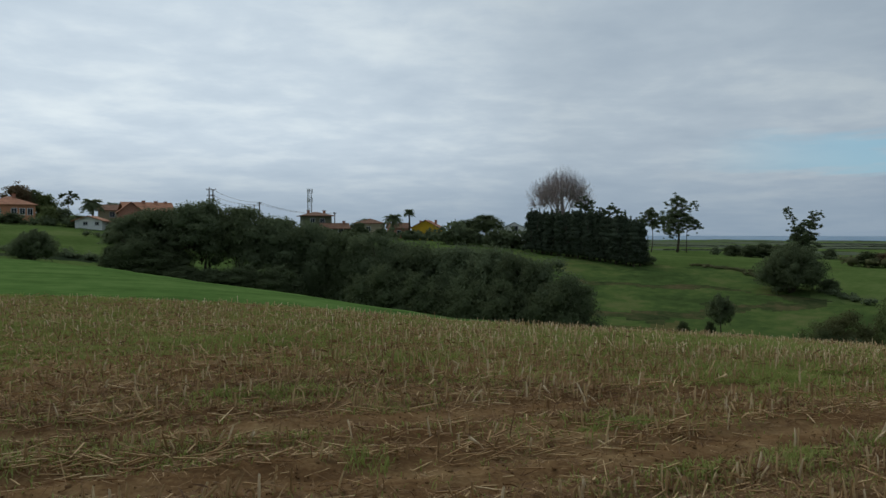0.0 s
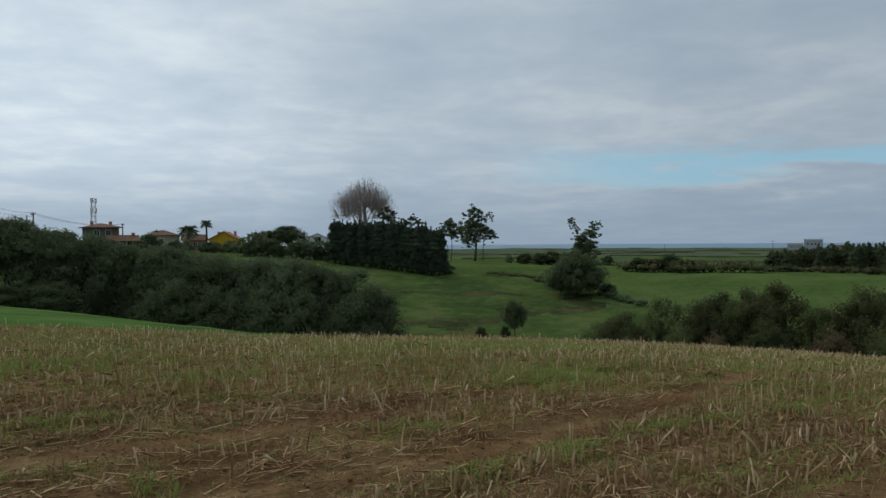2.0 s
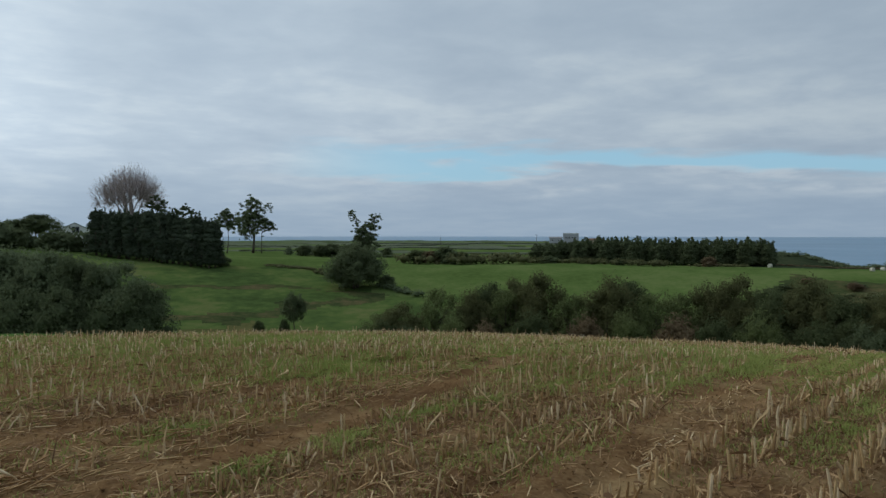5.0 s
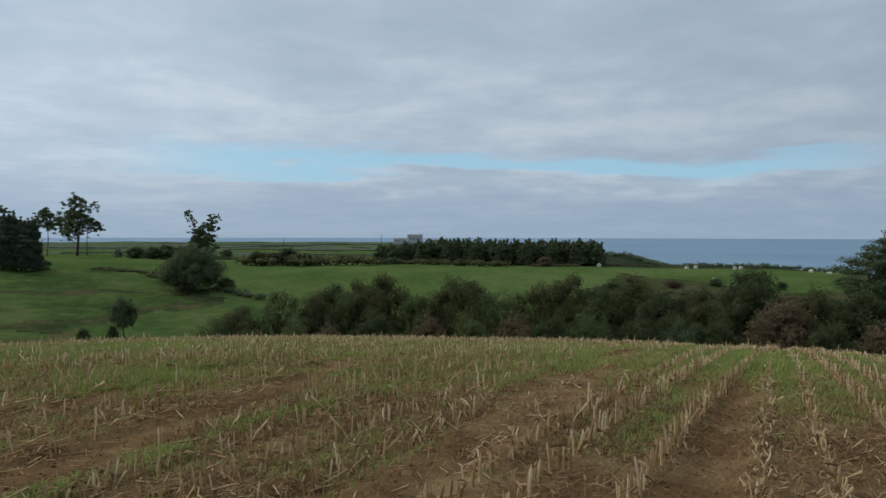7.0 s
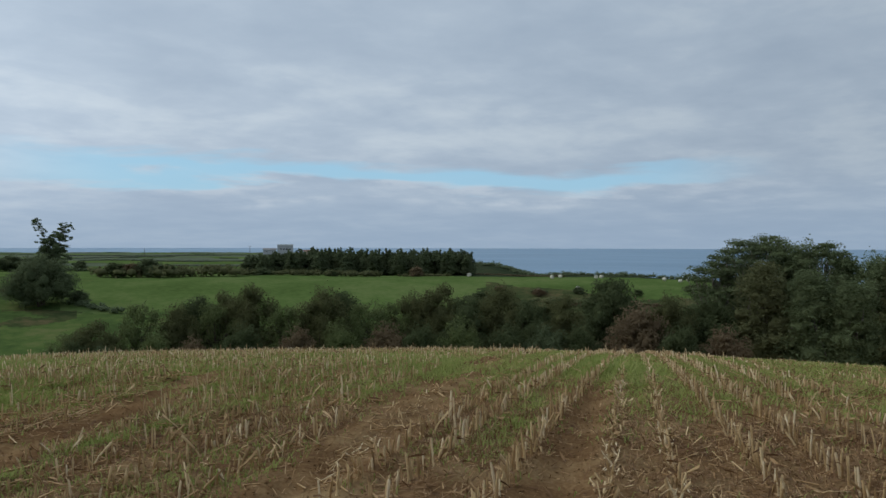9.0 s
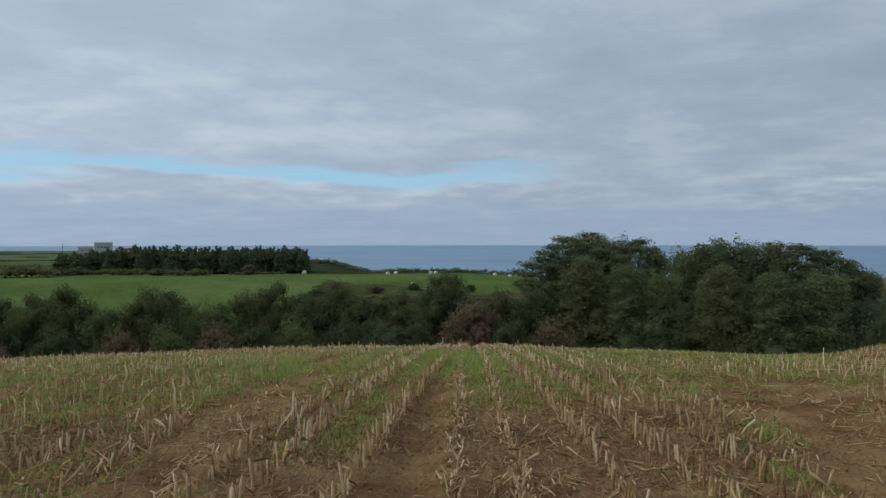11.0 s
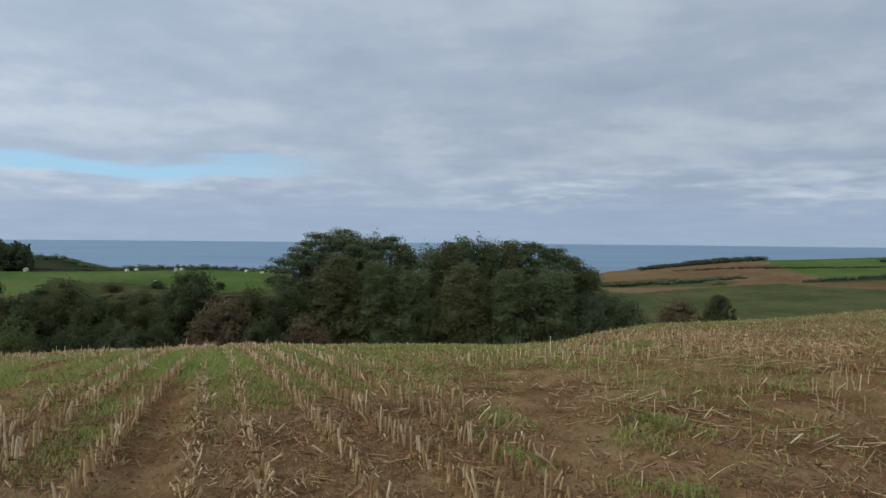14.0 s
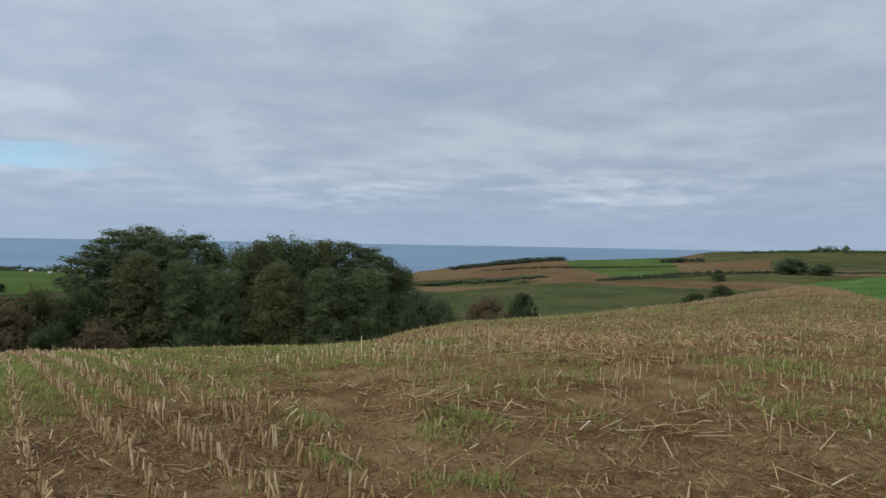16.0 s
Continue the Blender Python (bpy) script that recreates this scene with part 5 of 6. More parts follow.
DARK_HEDGE, BROWN_HEDGE = "dark green overgrown field hedge", "brownish thorny field hedge"
for i, (b0, r0, b1, r1, h, w, mat) in enumerate((
        (37.4, 190, 47.6, 190, 1.7, 2.8, LEAF_OLIVE), (28.2, 190, 37.4, 186, 3.0, 6.0, LEAF_OLIVE), (49.4, 192, 53.0, 196, 0.8, 2.0, LEAF_OLIVE), (16.2, 300, 26.0, 330, 0.8, 2.0, LEAF_HAZED), (27.0, 420, 38.0, 400, 0.9, 2.0, LEAF_HAZED), (15.0, 520, 33.0, 560, 1.0, 2.5, LEAF_HAZED),
        (25.0, 700, 41.0, 680, 1.2, 3.0, LEAF_HAZED), (26.6, 147, 29.6, 138, 1.3, 2.0, LEAF_DARK), (33.0, 300, 38.0, 290, 0.9, 2.0, LEAF_HAZED), (26.0, 255, 31.0, 250, 1.2, 2.0, LEAF_DARK), (21.6, 163, 23.2, 158, 0.7, 1.2, LEAF_OLIVE),
        (54.0, 305, 57.6, 286, 2.0, 4.0, LEAF_DARK), (60.0, 150, 67.0, 150, 0.8, 5.0, LEAF_OLIVE), (57.2, 285, 62.0, 245, 1.9, 4.0, LEAF_DARK), (60.8, 243, 66.5, 234, 1.4, 3.0, LEAF_DARK), (65.5, 236, 72.0, 236, 1.3, 3.0, LEAF_DARK), (55.0, 212, 61.5, 206, 0.5, 1.2, LEAF_BROWN),
        (98.0, 300, 101.5, 330, 1.5, 5.0, LEAF_CYPRESS), (101.0, 326, 105.8, 352, 2.3, 5.0, LEAF_CYPRESS), (113.4, 330, 115.8, 334, 2.3, 4.0, LEAF_CYPRESS), (95.5, 224, 100.0, 238, 1.3, 6.0, LEAF_OLIVE), (99.0, 226, 104.5, 246, 1.1, 5.0, LEAF_DARK), (101.5, 287, 106.5, 288, 0.9, 1.6, LEAF_BROWN),
        (109.5, 237, 121.0, 269, 1.0, 1.8, LEAF_DARK), (118.4, 400, 123.0, 395, 1.4, 3.0, LEAF_DARK), (122.6, 405, 125.0, 405, 3.0, 4.0, LEAF_DARK), (125.0, 400, 132.0, 400, 1.2, 3.0, LEAF_DARK), (106.4, 290, 114.0, 300, 0.8, 1.6, LEAF_DARK),
        (-31.5, 128, -22.5, 121, 1.2, 2.4, LEAF_DARK), (-31.0, 183, -26.6, 182, 2.2, 2.4, LEAF_DARK), (-23.8, 177, -18.0, 180, 1.4, 2.0, LEAF_DARK), (-14.0, 200, -4.0, 205, 2.4, 2.6, LEAF_DARK), (-0.4, 200, 6.4, 190, 5.8, 4.4, LEAF_DARK), (-4.6, 216, -0.2, 222, 3.3, 2.4, LEAF_DARK), (18.3, 171, 21.8, 166, 0.55, 2.4, LEAF_OLIVE), (19.6, 252, 24.4, 249, 3.0, 4.0, LEAF_DARK), (-3.6, 150, 1.5, 146, 1.4, 2.4, LEAF_DARK), (-23.4, 184, -18.6, 188, 3.0, 2.6, LEAF_MID), (-24.6, 150, -17.0, 150, 1.6, 3.0, LEAF_MID))):
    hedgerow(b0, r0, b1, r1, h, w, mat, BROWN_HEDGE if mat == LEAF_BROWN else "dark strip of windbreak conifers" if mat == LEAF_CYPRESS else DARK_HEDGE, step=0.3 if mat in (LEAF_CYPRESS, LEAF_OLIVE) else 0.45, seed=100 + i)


# ---- single tall trees ----
def open_gum(bearing, r, h, w, clumps, forks, label, seed, turn=0.0):
    """A lone eucalyptus: bare pale limbs that carry separate tufts of foliage."""
    global rng
    rng = np.random.default_rng(seed)
    t = thing("eucalyptus", label, "tree")
    x, y, z = ground_at(bearing, r)
    t.matrix_world = pose(x, y, z, 0, 0, -bearing + turn)
    ps, blobs = [], []
    for fx, top in forks:
        ps.append(limbs((fx * w * 0.15, 0, -0.5), (fx * w * 0.5, 0, h * top), 0.016 * h, 0.05, 8))
    for cx, cz, s in clumps:
        base = min(forks, key=lambda q: abs(q[0] * 0.5 - cx))
        zb = max(min(cz - 0.16, base[1]), 0.22)
        fy = rng.uniform(-0.18, 0.18)
        ps.append(limbs((base[0] * w * (0.15 + 0.35 * zb / base[1]), 0, h * zb), (cx * w, fy * w, h * cz), 0.006 * h, 0.10))
        for j in range(20):
            o = rng.normal(size=3) * s * w * 0.62
            e = s * w * rng.uniform(0.20, 0.38)
            blobs.append((cx * w + o[0], fy * w + o[1], h * cz + o[2] * 0.6 - (o[0] ** 2 + o[1] ** 2) * 0.30 / (s * w), e * 1.15, e * 1.15, e * rng.uniform(0.6, 0.8)))
    v, f = join(ps)
    piece("trunk", mesh_of("trunk", v, f, BARK, smooth=True), t, "bare grey-brown trunk and limbs")
    piece("crown", crown_mesh("crown", blobs, 125 * len(blobs), 0.11, LEAF_DARK, 0.5, 0.4, 0.75, 0.6), t)


open_gum(15.3, 240, 12.6, 7.5, [(-0.2, 0.90, 0.28), (0.1, 0.93, 0.30), (0.3, 0.84, 0.24), (-0.1, 0.78, 0.28), (0.2, 0.70, 0.22), (-0.3, 0.80, 0.2)], [(0.0, 0.85)], "slim eucalyptus with an open top beside the cypress screen", 201)
open_gum(17.1, 270, 18.6, 11.0, [(-0.10, 0.62, 0.32), (0.0, 0.72, 0.32), (-0.20, 0.66, 0.28), (0.06, 0.80, 0.24), (-0.10, 0.80, 0.22), (-0.12, 0.94, 0.19), (0.02, 0.96, 0.21), (0.14, 0.92, 0.18), (0.44, 0.86, 0.16), (0.32, 0.82, 0.13), (0.16, 0.66, 0.22), (-0.30, 0.56, 0.20), (-0.08, 0.53, 0.22), (-0.2, 0.45, 0.26), (0.02, 0.43, 0.22), (-0.26, 0.38, 0.17)],
         [(-0.06, 0.86), (0.3, 0.72)], "tall eucalyptus with open tiers of dark foliage in the meadow", 202)
open_gum(17.75, 272, 12.5, 8.0, [(0.05, 0.92, 0.24), (0.3, 0.82, 0.22), (-0.1, 0.78, 0.22), (0.42, 0.72, 0.18), (0.15, 0.70, 0.2)], [(0.1, 0.85)], "forked eucalyptus with thin dark foliage in the meadow", 203)
open_gum(25.3, 250, 15.0, 10.0, [(-0.42, 0.96, 0.14), (-0.36, 0.87, 0.12), (-0.26, 0.76, 0.13), (0.0, 0.46, 0.30), (0.06, 0.60, 0.28), (-0.04, 0.36, 0.24), (0.16, 0.72, 0.20), (0.29, 0.82, 0.18), (0.42, 0.92, 0.15), (0.30, 0.68, 0.16), (0.04, 0.27, 0.26), (-0.14, 0.62, 0.18), (0.0, 0.5, 0.3), (0.1, 0.4, 0.26), (-0.08, 0.28, 0.2)],
         [(0.0, 0.60), (-0.55, 0.85), (0.5, 0.86)], "ragged eucalyptus with bare forked tops behind a bush", 204)
open_gum(-26.2, 205, 7.2, 5.0, [(-0.25, 0.9, 0.16), (0.1, 0.97, 0.16), (0.3, 0.88, 0.14), (0.0, 0.74, 0.18), (-0.2, 0.65, 0.15)], [(0.0, 0.8)], "small thin-leaved tree between the houses", 205)
open_gum(10.6, 188, 14.2, 5.5, [(0.0, 0.95, 0.2), (0.25, 0.88, 0.2), (-0.2, 0.86, 0.2), (0.1, 0.78, 0.2)], [(0.0, 0.85)], "dark tree top rising over the cypress screen", 206)
open_gum(12.4, 186, 12.2, 5.0, [(0.0, 0.95, 0.2), (0.25, 0.90, 0.2), (-0.25, 0.90, 0.2)], [(0.0, 0.85)], "dark tree top rising over the cypress screen", 207)


def bare_tree(bearing, r, h, w):
    """A leafless round-headed tree: limbs that fork into boughs and fine twigs, filling a dome."""
    g = np.random.default_rng(77)
    t = thing("bare_tree", "leafless round-headed tree of fine grey-brown twigs", "tree")
    t.matrix_world = pose(*ground_at(bearing, r))
    crotch = np.array((0, 0, h * 0.24))

    def dome(n, lo, hi):
        u = g.normal(size=(n, 3))
        u /= np.linalg.norm(u, axis=1, keepdims=True)
        u[:, 2] = np.where(u[:, 2] < -0.25, -u[:, 2], u[:, 2])
        rad = g.uniform(lo ** 3, hi ** 3, n) ** (1 / 3) * (1 + 0.06 * np.sin(u[:, 0] * 5 + 1) * np.cos(u[:, 1] * 4))
        return u * rad[:, None] * (w / 2, w / 2, h * 0.42) + (0, 0, h * 0.58)

    def joined(tips, nodes, thickness, bend):
        """Each tip grows out of the node that lies nearest on the way to the crotch."""
        out = []
        for p in tips:
            q = nodes[np.argmin(np.linalg.norm(nodes - (p * 0.72 + crotch * 0.28), axis=1))]
            m = (p + q) / 2 + g.normal(size=3) * np.linalg.norm(p - q) * bend + (0, 0, 0.1 * np.linalg.norm(p - q))
            out.append(tube(np.array([q, m, p]), np.array((thickness, thickness * 0.8, thickness * 0.5)), 5 if thickness > 0.06 else 3))
        return out

    limb = dome(16, 0.15, 0.50)
    bough = dome(140, 0.2, 0.76)
    spray = dome(620, 0.4, 0.92)
    tips = dome(2100, 0.55, 1.02)
    base = np.array((0, 0, -0.5))
    thick = [tube(np.array([base, crotch * 0.6, crotch]), np.array((0.45, 0.36, 0.32)), 8)]
    thick += joined(limb, crotch[None], 0.20, 0.05) + joined(bough, limb, 0.085, 0.08)
    v, f = join(thick)
    piece("trunk", mesh_of("trunk", v, f, TWIG), t)
    v, f = join(joined(spray, bough, 0.034, 0.08) + joined(tips, spray, 0.020, 0.10))
    tagged(piece("twigs", mesh_of("twigs", v, f, TWIG), t), kind="stuff")


bare_tree(8.85, 196, 21.4, 18.4)


def palm(bearing, r, h, spread, fronds, label, seed):
    g = np.random.default_rng(seed)
    t = thing("palm_tree", label, "palm")
    t.matrix_world = pose(*ground_at(bearing, r))
    s = np.linspace(0, 1, 9)
    v, f = tube(np.column_stack([0.1 * np.sin(s * 3), 0 * s, -0.5 + s * (h - spread * 0.3 + 0.5)]), 0.30 - 0.08 * s + 0.03 * np.cos(s * 40), 8)
    piece("trunk", mesh_of("trunk", v, f, BARK), t)
    z0 = h - spread * 0.32
    ico = ICO_V * np.array((0.5, 0.5, 0.6)) + (0, 0, z0)
    piece("crownshaft", mesh_of("crownshaft", ico, ICO_F, LEAF_BROWN), t)
    for i in range(fronds):
        a = i * 2.4
        lift = g.uniform(-0.45, 1.1)
        ln = spread / 2 * g.uniform(0.85, 1.1)
        u = np.linspace(0, 1, 11)
        out = np.array((math.cos(a), math.sin(a), 0))
        side = np.array((-math.sin(a), math.cos(a), 0))
        P = out * (ln * u * math.cos(lift * 0.8))[:, None] + np.array((0, 0, 1)) * (z0 + ln * (math.sin(lift) * u - 0.55 * u ** 2))[:, None]
        V, F = [], []
        for k in range(10):
            for sg in (-1.25, 1.25):
                p = P[k]
                q = p + side * sg * ln * 0.20 * (1 - 0.5 * u[k]) + out * ln * 0.10 - np.array((0, 0, ln * 0.07))
                n = len(V)
                V += [p, P[k + 1], q + (P[k + 1] - p) * 0.4, q]
                F.append([n, n + 1, n + 2, n + 3])
        piece("frond", mesh_of("frond", np.array(V), F, LEAF_DARK), t)


palm(-3.78, 225, 8.2, 6.8, 70, "bushy date palm with a thick round head of fronds", 301)
palm(-24.75, 200, 7.0, 5.6, 84, "dark bushy palm between the houses", 303)
palm(-2.55, 230, 9.6, 3.6, 84, "slim fan palm with a small dense head", 302)

# trees between and behind the houses
for kind, b, r, h, w in (("shrub_brown", -29.2, 215, 9.0, 9.0), ("shrub_light", -27.6, 214, 7.0, 7.0), ("broad", -28.4, 216, 8.0, 7.0), ("broad", -23.4, 225, 6.0, 6.0), ("shrub_dark", -25.6, 183, 3.0, 5.0),
                         ("shrub_light", -22.6, 222, 5.5, 6.0), ("broad", -5.8, 230, 6.0, 6.0), ("shrub_dark", -6.4, 212, 5.0, 7.0), ("high_crown", 3.2, 215, 8.6, 11.5), ("broad", 1.6, 217, 7.4, 7.5), ("shrub_dark", 0.8, 196, 4.4, 6.0),
                         ("shrub_dark", 2.2, 195, 4.8, 7.0), ("shrub_dark", 3.8, 193, 4.6, 6.0), ("shrub_light", -1.2, 262, 8.2, 3.4), ("shrub_dark", 15.0, 169, 2.6, 4.0), ("shrub_dark", -11.5, 210, 4.6, 6.0), ("shrub_dark", -4.6, 205, 3.6, 6.0), ("shrub_dark", 5.6, 192, 3.2, 6.0), ("shrub_light", -27.4, 184, 4.6, 5.0), ("broad", -26.6, 186, 4.4, 5.0), ("shrub_dark", -29.6, 182, 2.6, 5.0), ("shrub_dark", -22.0, 182, 3.0, 6.0), ("shrub", -23.0, 181, 3.4, 4.0), ("shrub_dark", -2.4, 222, 3.2, 6.0), ("shrub_dark", 0.2, 220, 3.4, 5.0), ("shrub_dark", -9.0, 190, 3.4, 7.0), ("shrub", -7.0, 192, 3.2, 6.0), ("shrub_dark", -20.0, 184, 3.4, 6.0), ("shrub_brown", 50.5, 191, 2.7, 4.4), ("shrub_dark", -1.9, 228, 3.0, 4.5), ("shrub_dark", -0.7, 229, 3.0, 4.5), ("shrub_dark", 1.5, 200, 5.2, 6.0), ("shrub_dark", 4.6, 196, 4.8, 6.0), ("shrub_dark", -7.2, 205, 3.4, 6.0), ("shrub", 44.2, 189, 1.7, 3.6), ("shrub_dark", 39.2, 189, 2.0, 5.0)):
    plant(kind, 1, b, r, h, w)


# ---- houses ----
PLASTER = {"orange": (0.58, 0.27, 0.15), "white": (0.78, 0.78, 0.76), "yellow": (0.72, 0.44, 0.035), "green": (0.15, 0.16, 0.10), "beige": (0.42, 0.36, 0.25), "brick": (0.44, 0.22, 0.15), "grey": (0.40, 0.41, 0.42)}
WALLS = {n: material("plaster_" + n, shades(c, 0.85, 1.12), 0.6, 0.9, bump=0.01, bump_scale=8.0) for n, c in PLASTER.items()}
TILE = material("roof_tiles", shades((0.39, 0.175, 0.098), 0.7, 1.3), 0.9, 0.85, bump=0.05, bump_scale=3.0)
TILE_DULL = material("roof_tiles_dull", shades((0.20, 0.105, 0.065), 0.65, 1.4), 0.9, 0.9, bump=0.05, bump_scale=3.0)
SLATE = material("grey_roofing", shades((0.24, 0.24, 0.24), 0.7, 1.25), 0.9, 0.9, bump=0.03, bump_scale=3.0)
GLASS = material("window_glass", shades((0.02, 0.025, 0.03)), 1.0, 0.15, spec=0.5)
FRAME = material("window_frame_paint", shades((0.6, 0.6, 0.58), 0.9, 1.1), 1.0, 0.6)
TIMBER = material("dark_timber", shades((0.10, 0.06, 0.035)), 1.5, 0.8)
POLE_WOOD = material("pole_wood", shades((0.12, 0.10, 0.085)), 1.5, 0.9)
STEEL = material("galvanised_steel", shades((0.33, 0.34, 0.35), 0.8, 1.2), 2.0, 0.5, metallic=0.6)


def house(label, bearing, r, w, d, wall_h, roof_h, wall, roof, kind="gable", turn=0.0, windows=(), chimneys=(), overhang=0.45, door=None):
    """A house whose front looks to the field. kind: gable (gable end in front), ridge (eaves in front), hip or flat."""
    t = thing("house", label, "house", "village houses")
    x, y, z = ground_at(bearing, r)
    t.matrix_world = pose(x, y, z, 0, 0, -bearing + turn)
    x0, x1, y0, y1 = -w / 2, w / 2, 0.0, d
    bm = bmesh.new()
    box(bm, x0, x1, y0, y1, -1.5, wall_h)
    if kind in ("gable", "ridge"):
        if kind == "gable":
            ends = [[(x0, yy, wall_h), (x1, yy, wall_h), (0, yy, wall_h + roof_h)] for yy in (y0, y1)]
        else:
            ends = [[(xx, y0, wall_h), (xx, y1, wall_h), (xx, (y0 + y1) / 2, wall_h + roof_h)] for xx in (x0, x1)]
        a = [bm.verts.new(p) for p in ends[0]]
        b = [bm.verts.new(p) for p in ends[1]]
        bm.faces.new(a), bm.faces.new(b[::-1])
    part("wall", bm, WALLS[wall], t)
    o, k = overhang, 0.16
    bm = bmesh.new()
    if kind == "gable":
        top, low = [(0, y0 - o), (0, y1 + o)], roof_h * o / (w / 2)
        for sx in (x0 - o, x1 + o):
            q = [(0, y0 - o, wall_h + roof_h), (0, y1 + o, wall_h + roof_h), (sx, y1 + o, wall_h - low), (sx, y0 - o, wall_h - low)]
            v = [bm.verts.new((p[0], p[1], p[2] + e)) for e in (0.02, k) for p in q]
            for f in ((0, 1, 2, 3), (7, 6, 5, 4), (0, 4, 5, 1), (1, 5, 6, 2), (2, 6, 7, 3), (3, 7, 4, 0)):
                bm.faces.new([v[i] for i in f])
    elif kind == "ridge":
        ym, low = (y0 + y1) / 2, roof_h * o / (d / 2)
        for sy in (y0 - o, y1 + o):
            q = [(x0 - o, ym, wall_h + roof_h), (x1 + o, ym, wall_h + roof_h), (x1 + o, sy, wall_h - low), (x0 - o, sy, wall_h - low)]
            v = [bm.verts.new((p[0], p[1], p[2] + e)) for e in (0.02, k) for p in q]
            for f in ((0, 1, 2, 3), (7, 6, 5, 4), (0, 4, 5, 1), (1, 5, 6, 2), (2, 6, 7, 3), (3, 7, 4, 0)):
                bm.faces.new([v[i] for i in f])
    elif kind == "hip":
        ym, rl = (y0 + y1) / 2, max(w - d, 0.6) / 2
        lo = [bm.verts.new(p) for p in ((x0 - o, y0 - o, wall_h), (x1 + o, y0 - o, wall_h), (x1 + o, y1 + o, wall_h), (x0 - o, y1 + o, wall_h))]
        e0 = [bm.verts.new((v.co.x, v.co.y, wall_h + k)) for v in lo]
        a, b = bm.verts.new((-rl, ym, wall_h + roof_h)), bm.verts.new((rl, ym, wall_h + roof_h))
        bm.faces.new(lo[::-1])
        for i in range(4):
            bm.faces.new([lo[i], lo[(i + 1) % 4], e0[(i + 1) % 4], e0[i]])
        bm.faces.new([e0[0], e0[1], b, a]), bm.faces.new([e0[1], e0[2], b]), bm.faces.new([e0[2], e0[3], a, b]), bm.faces.new([e0[3], e0[0], a])
    else:
        box(bm, x0 - 0.2, x1 + 0.2, y0 - 0.2, y1 + 0.2, wall_h, wall_h + roof_h)
    roof_ob = part("roof", bm, roof, t)
    for cx, cy, ch in chimneys:
        bm = bmesh.new()
        box(bm, cx - 0.35, cx + 0.35, cy - 0.3, cy + 0.3, wall_h, wall_h + roof_h + ch)
        box(bm, cx - 0.45, cx + 0.45, cy - 0.4, cy + 0.4, wall_h + roof_h + ch, wall_h + roof_h + ch + 0.12)
        part("chimney", bm, WALLS["brick"], roof_ob)
    for wx, wz, ww, wh in windows:
        bm = bmesh.new()
        for q in ((wx - ww / 2 - 0.12, wx - ww / 2, wz - wh / 2, wz + wh / 2), (wx + ww / 2, wx + ww / 2 + 0.12, wz - wh / 2, wz + wh / 2), (wx - ww / 2 - 0.12, wx + ww / 2 + 0.12, wz + wh / 2, wz + wh / 2 + 0.12), (wx - ww / 2 - 0.2, wx + ww / 2 + 0.2, wz - wh / 2 - 0.14, wz - wh / 2), (wx - 0.03, wx + 0.03, wz - wh / 2, wz + wh / 2)):
            box(bm, q[0], q[1], y0 - 0.07, y0 + 0.02, q[2], q[3])
        wf = part("window", bm, FRAME, t)
        bm = bmesh.new()
        box(bm, wx - ww / 2, wx + ww / 2, y0 - 0.03, y0 + 0.01, wz - wh / 2, wz + wh / 2)
        part("pane", bm, GLASS, wf)
    return t


house("orange plastered house with a hipped red tile roof", -29.6, 190, 9.5, 9, 3.6, 2.0, "orange", TILE, "hip", 6, [(-2.6, 2.2, 1.2, 1.3), (0.6, 2.2, 1.0, 1.3), (2.2, 2.2, 0.9, 1.3), (3.7, 2.2, 0.9, 1.3)], [(1.0, 4, 0.5)])
house("small white cottage with an orange tile roof", -25.0, 179, 5.4, 6, 1.9, 0.9, "white", TILE, "gable", -14, [(-0.6, 1.25, 0.8, 0.7), (1.7, 1.25, 0.7, 0.7)], (), 0.7)
house("beige house half hidden by trees", -23.5, 205, 6.5, 7, 3.7, 1.3, "beige", TILE_DULL, "ridge", 0, [(0, 2.6, 1.1, 1.2)])
house("brick house with a long red tile roof", -21.0, 195, 10.6, 10, 4.0, 2.5, "brick", TILE, "ridge", 12, [(-3.0, 2.4, 1.2, 1.3), (2.0, 2.4, 1.2, 1.3)], [(-0.8, 4.5, 0.4), (2.2, 5, 0.35), (4.5, 5, 0.3)], 0.7)
house("brick gable wing with a red tile roof", -22.3, 189, 5.2, 5, 4.2, 2.1, "brick", TILE, "gable", 4, [(0, 2.5, 1.2, 1.2)], (), 0.6)
house("olive plastered two-storey house with a wide hipped roof", -9.35, 205, 7.4, 8, 5.7, 1.2, "green", TILE_DULL, "hip", 8, [(-1.4, 4.4, 1.1, 1.3), (1.2, 4.4, 1.1, 1.3), (-1.4, 1.7, 1.1, 1.3)], [(-2.0, 4, 0.3), (2.3, 4, 0.3)], 0.9)
house("low olive annexe with a sloping tile roof", -8.05, 201, 6.2, 5, 3.0, 1.1, "green", TILE_DULL, "ridge", 8, [(-1.6, 2.4, 1.2, 1.2), (1.4, 2.4, 1.2, 1.2)], [(2.6, 2.5, 0.6)], 0.8)
house("grey-roofed house half hidden by a hedge", -5.6, 226, 8.5, 8, 4.0, 1.6, "beige", TILE_DULL, "hip", -6, [(0, 2.5, 1.2, 1.2)])
house("low house with a brown tile roof beside the palms", -3.3, 236, 6.5, 6, 3.2, 1.5, "brick", TILE_DULL, "ridge", 5, [(0, 1.8, 1.1, 1.2)])
house("bright yellow house with a low gable roof", -1.35, 235, 8.6, 9, 3.9, 2.2, "yellow", TILE, "gable", -10, [], [(-2.0, 3.5, -0.1), (2.6, 5, 0.1)], 0.5)
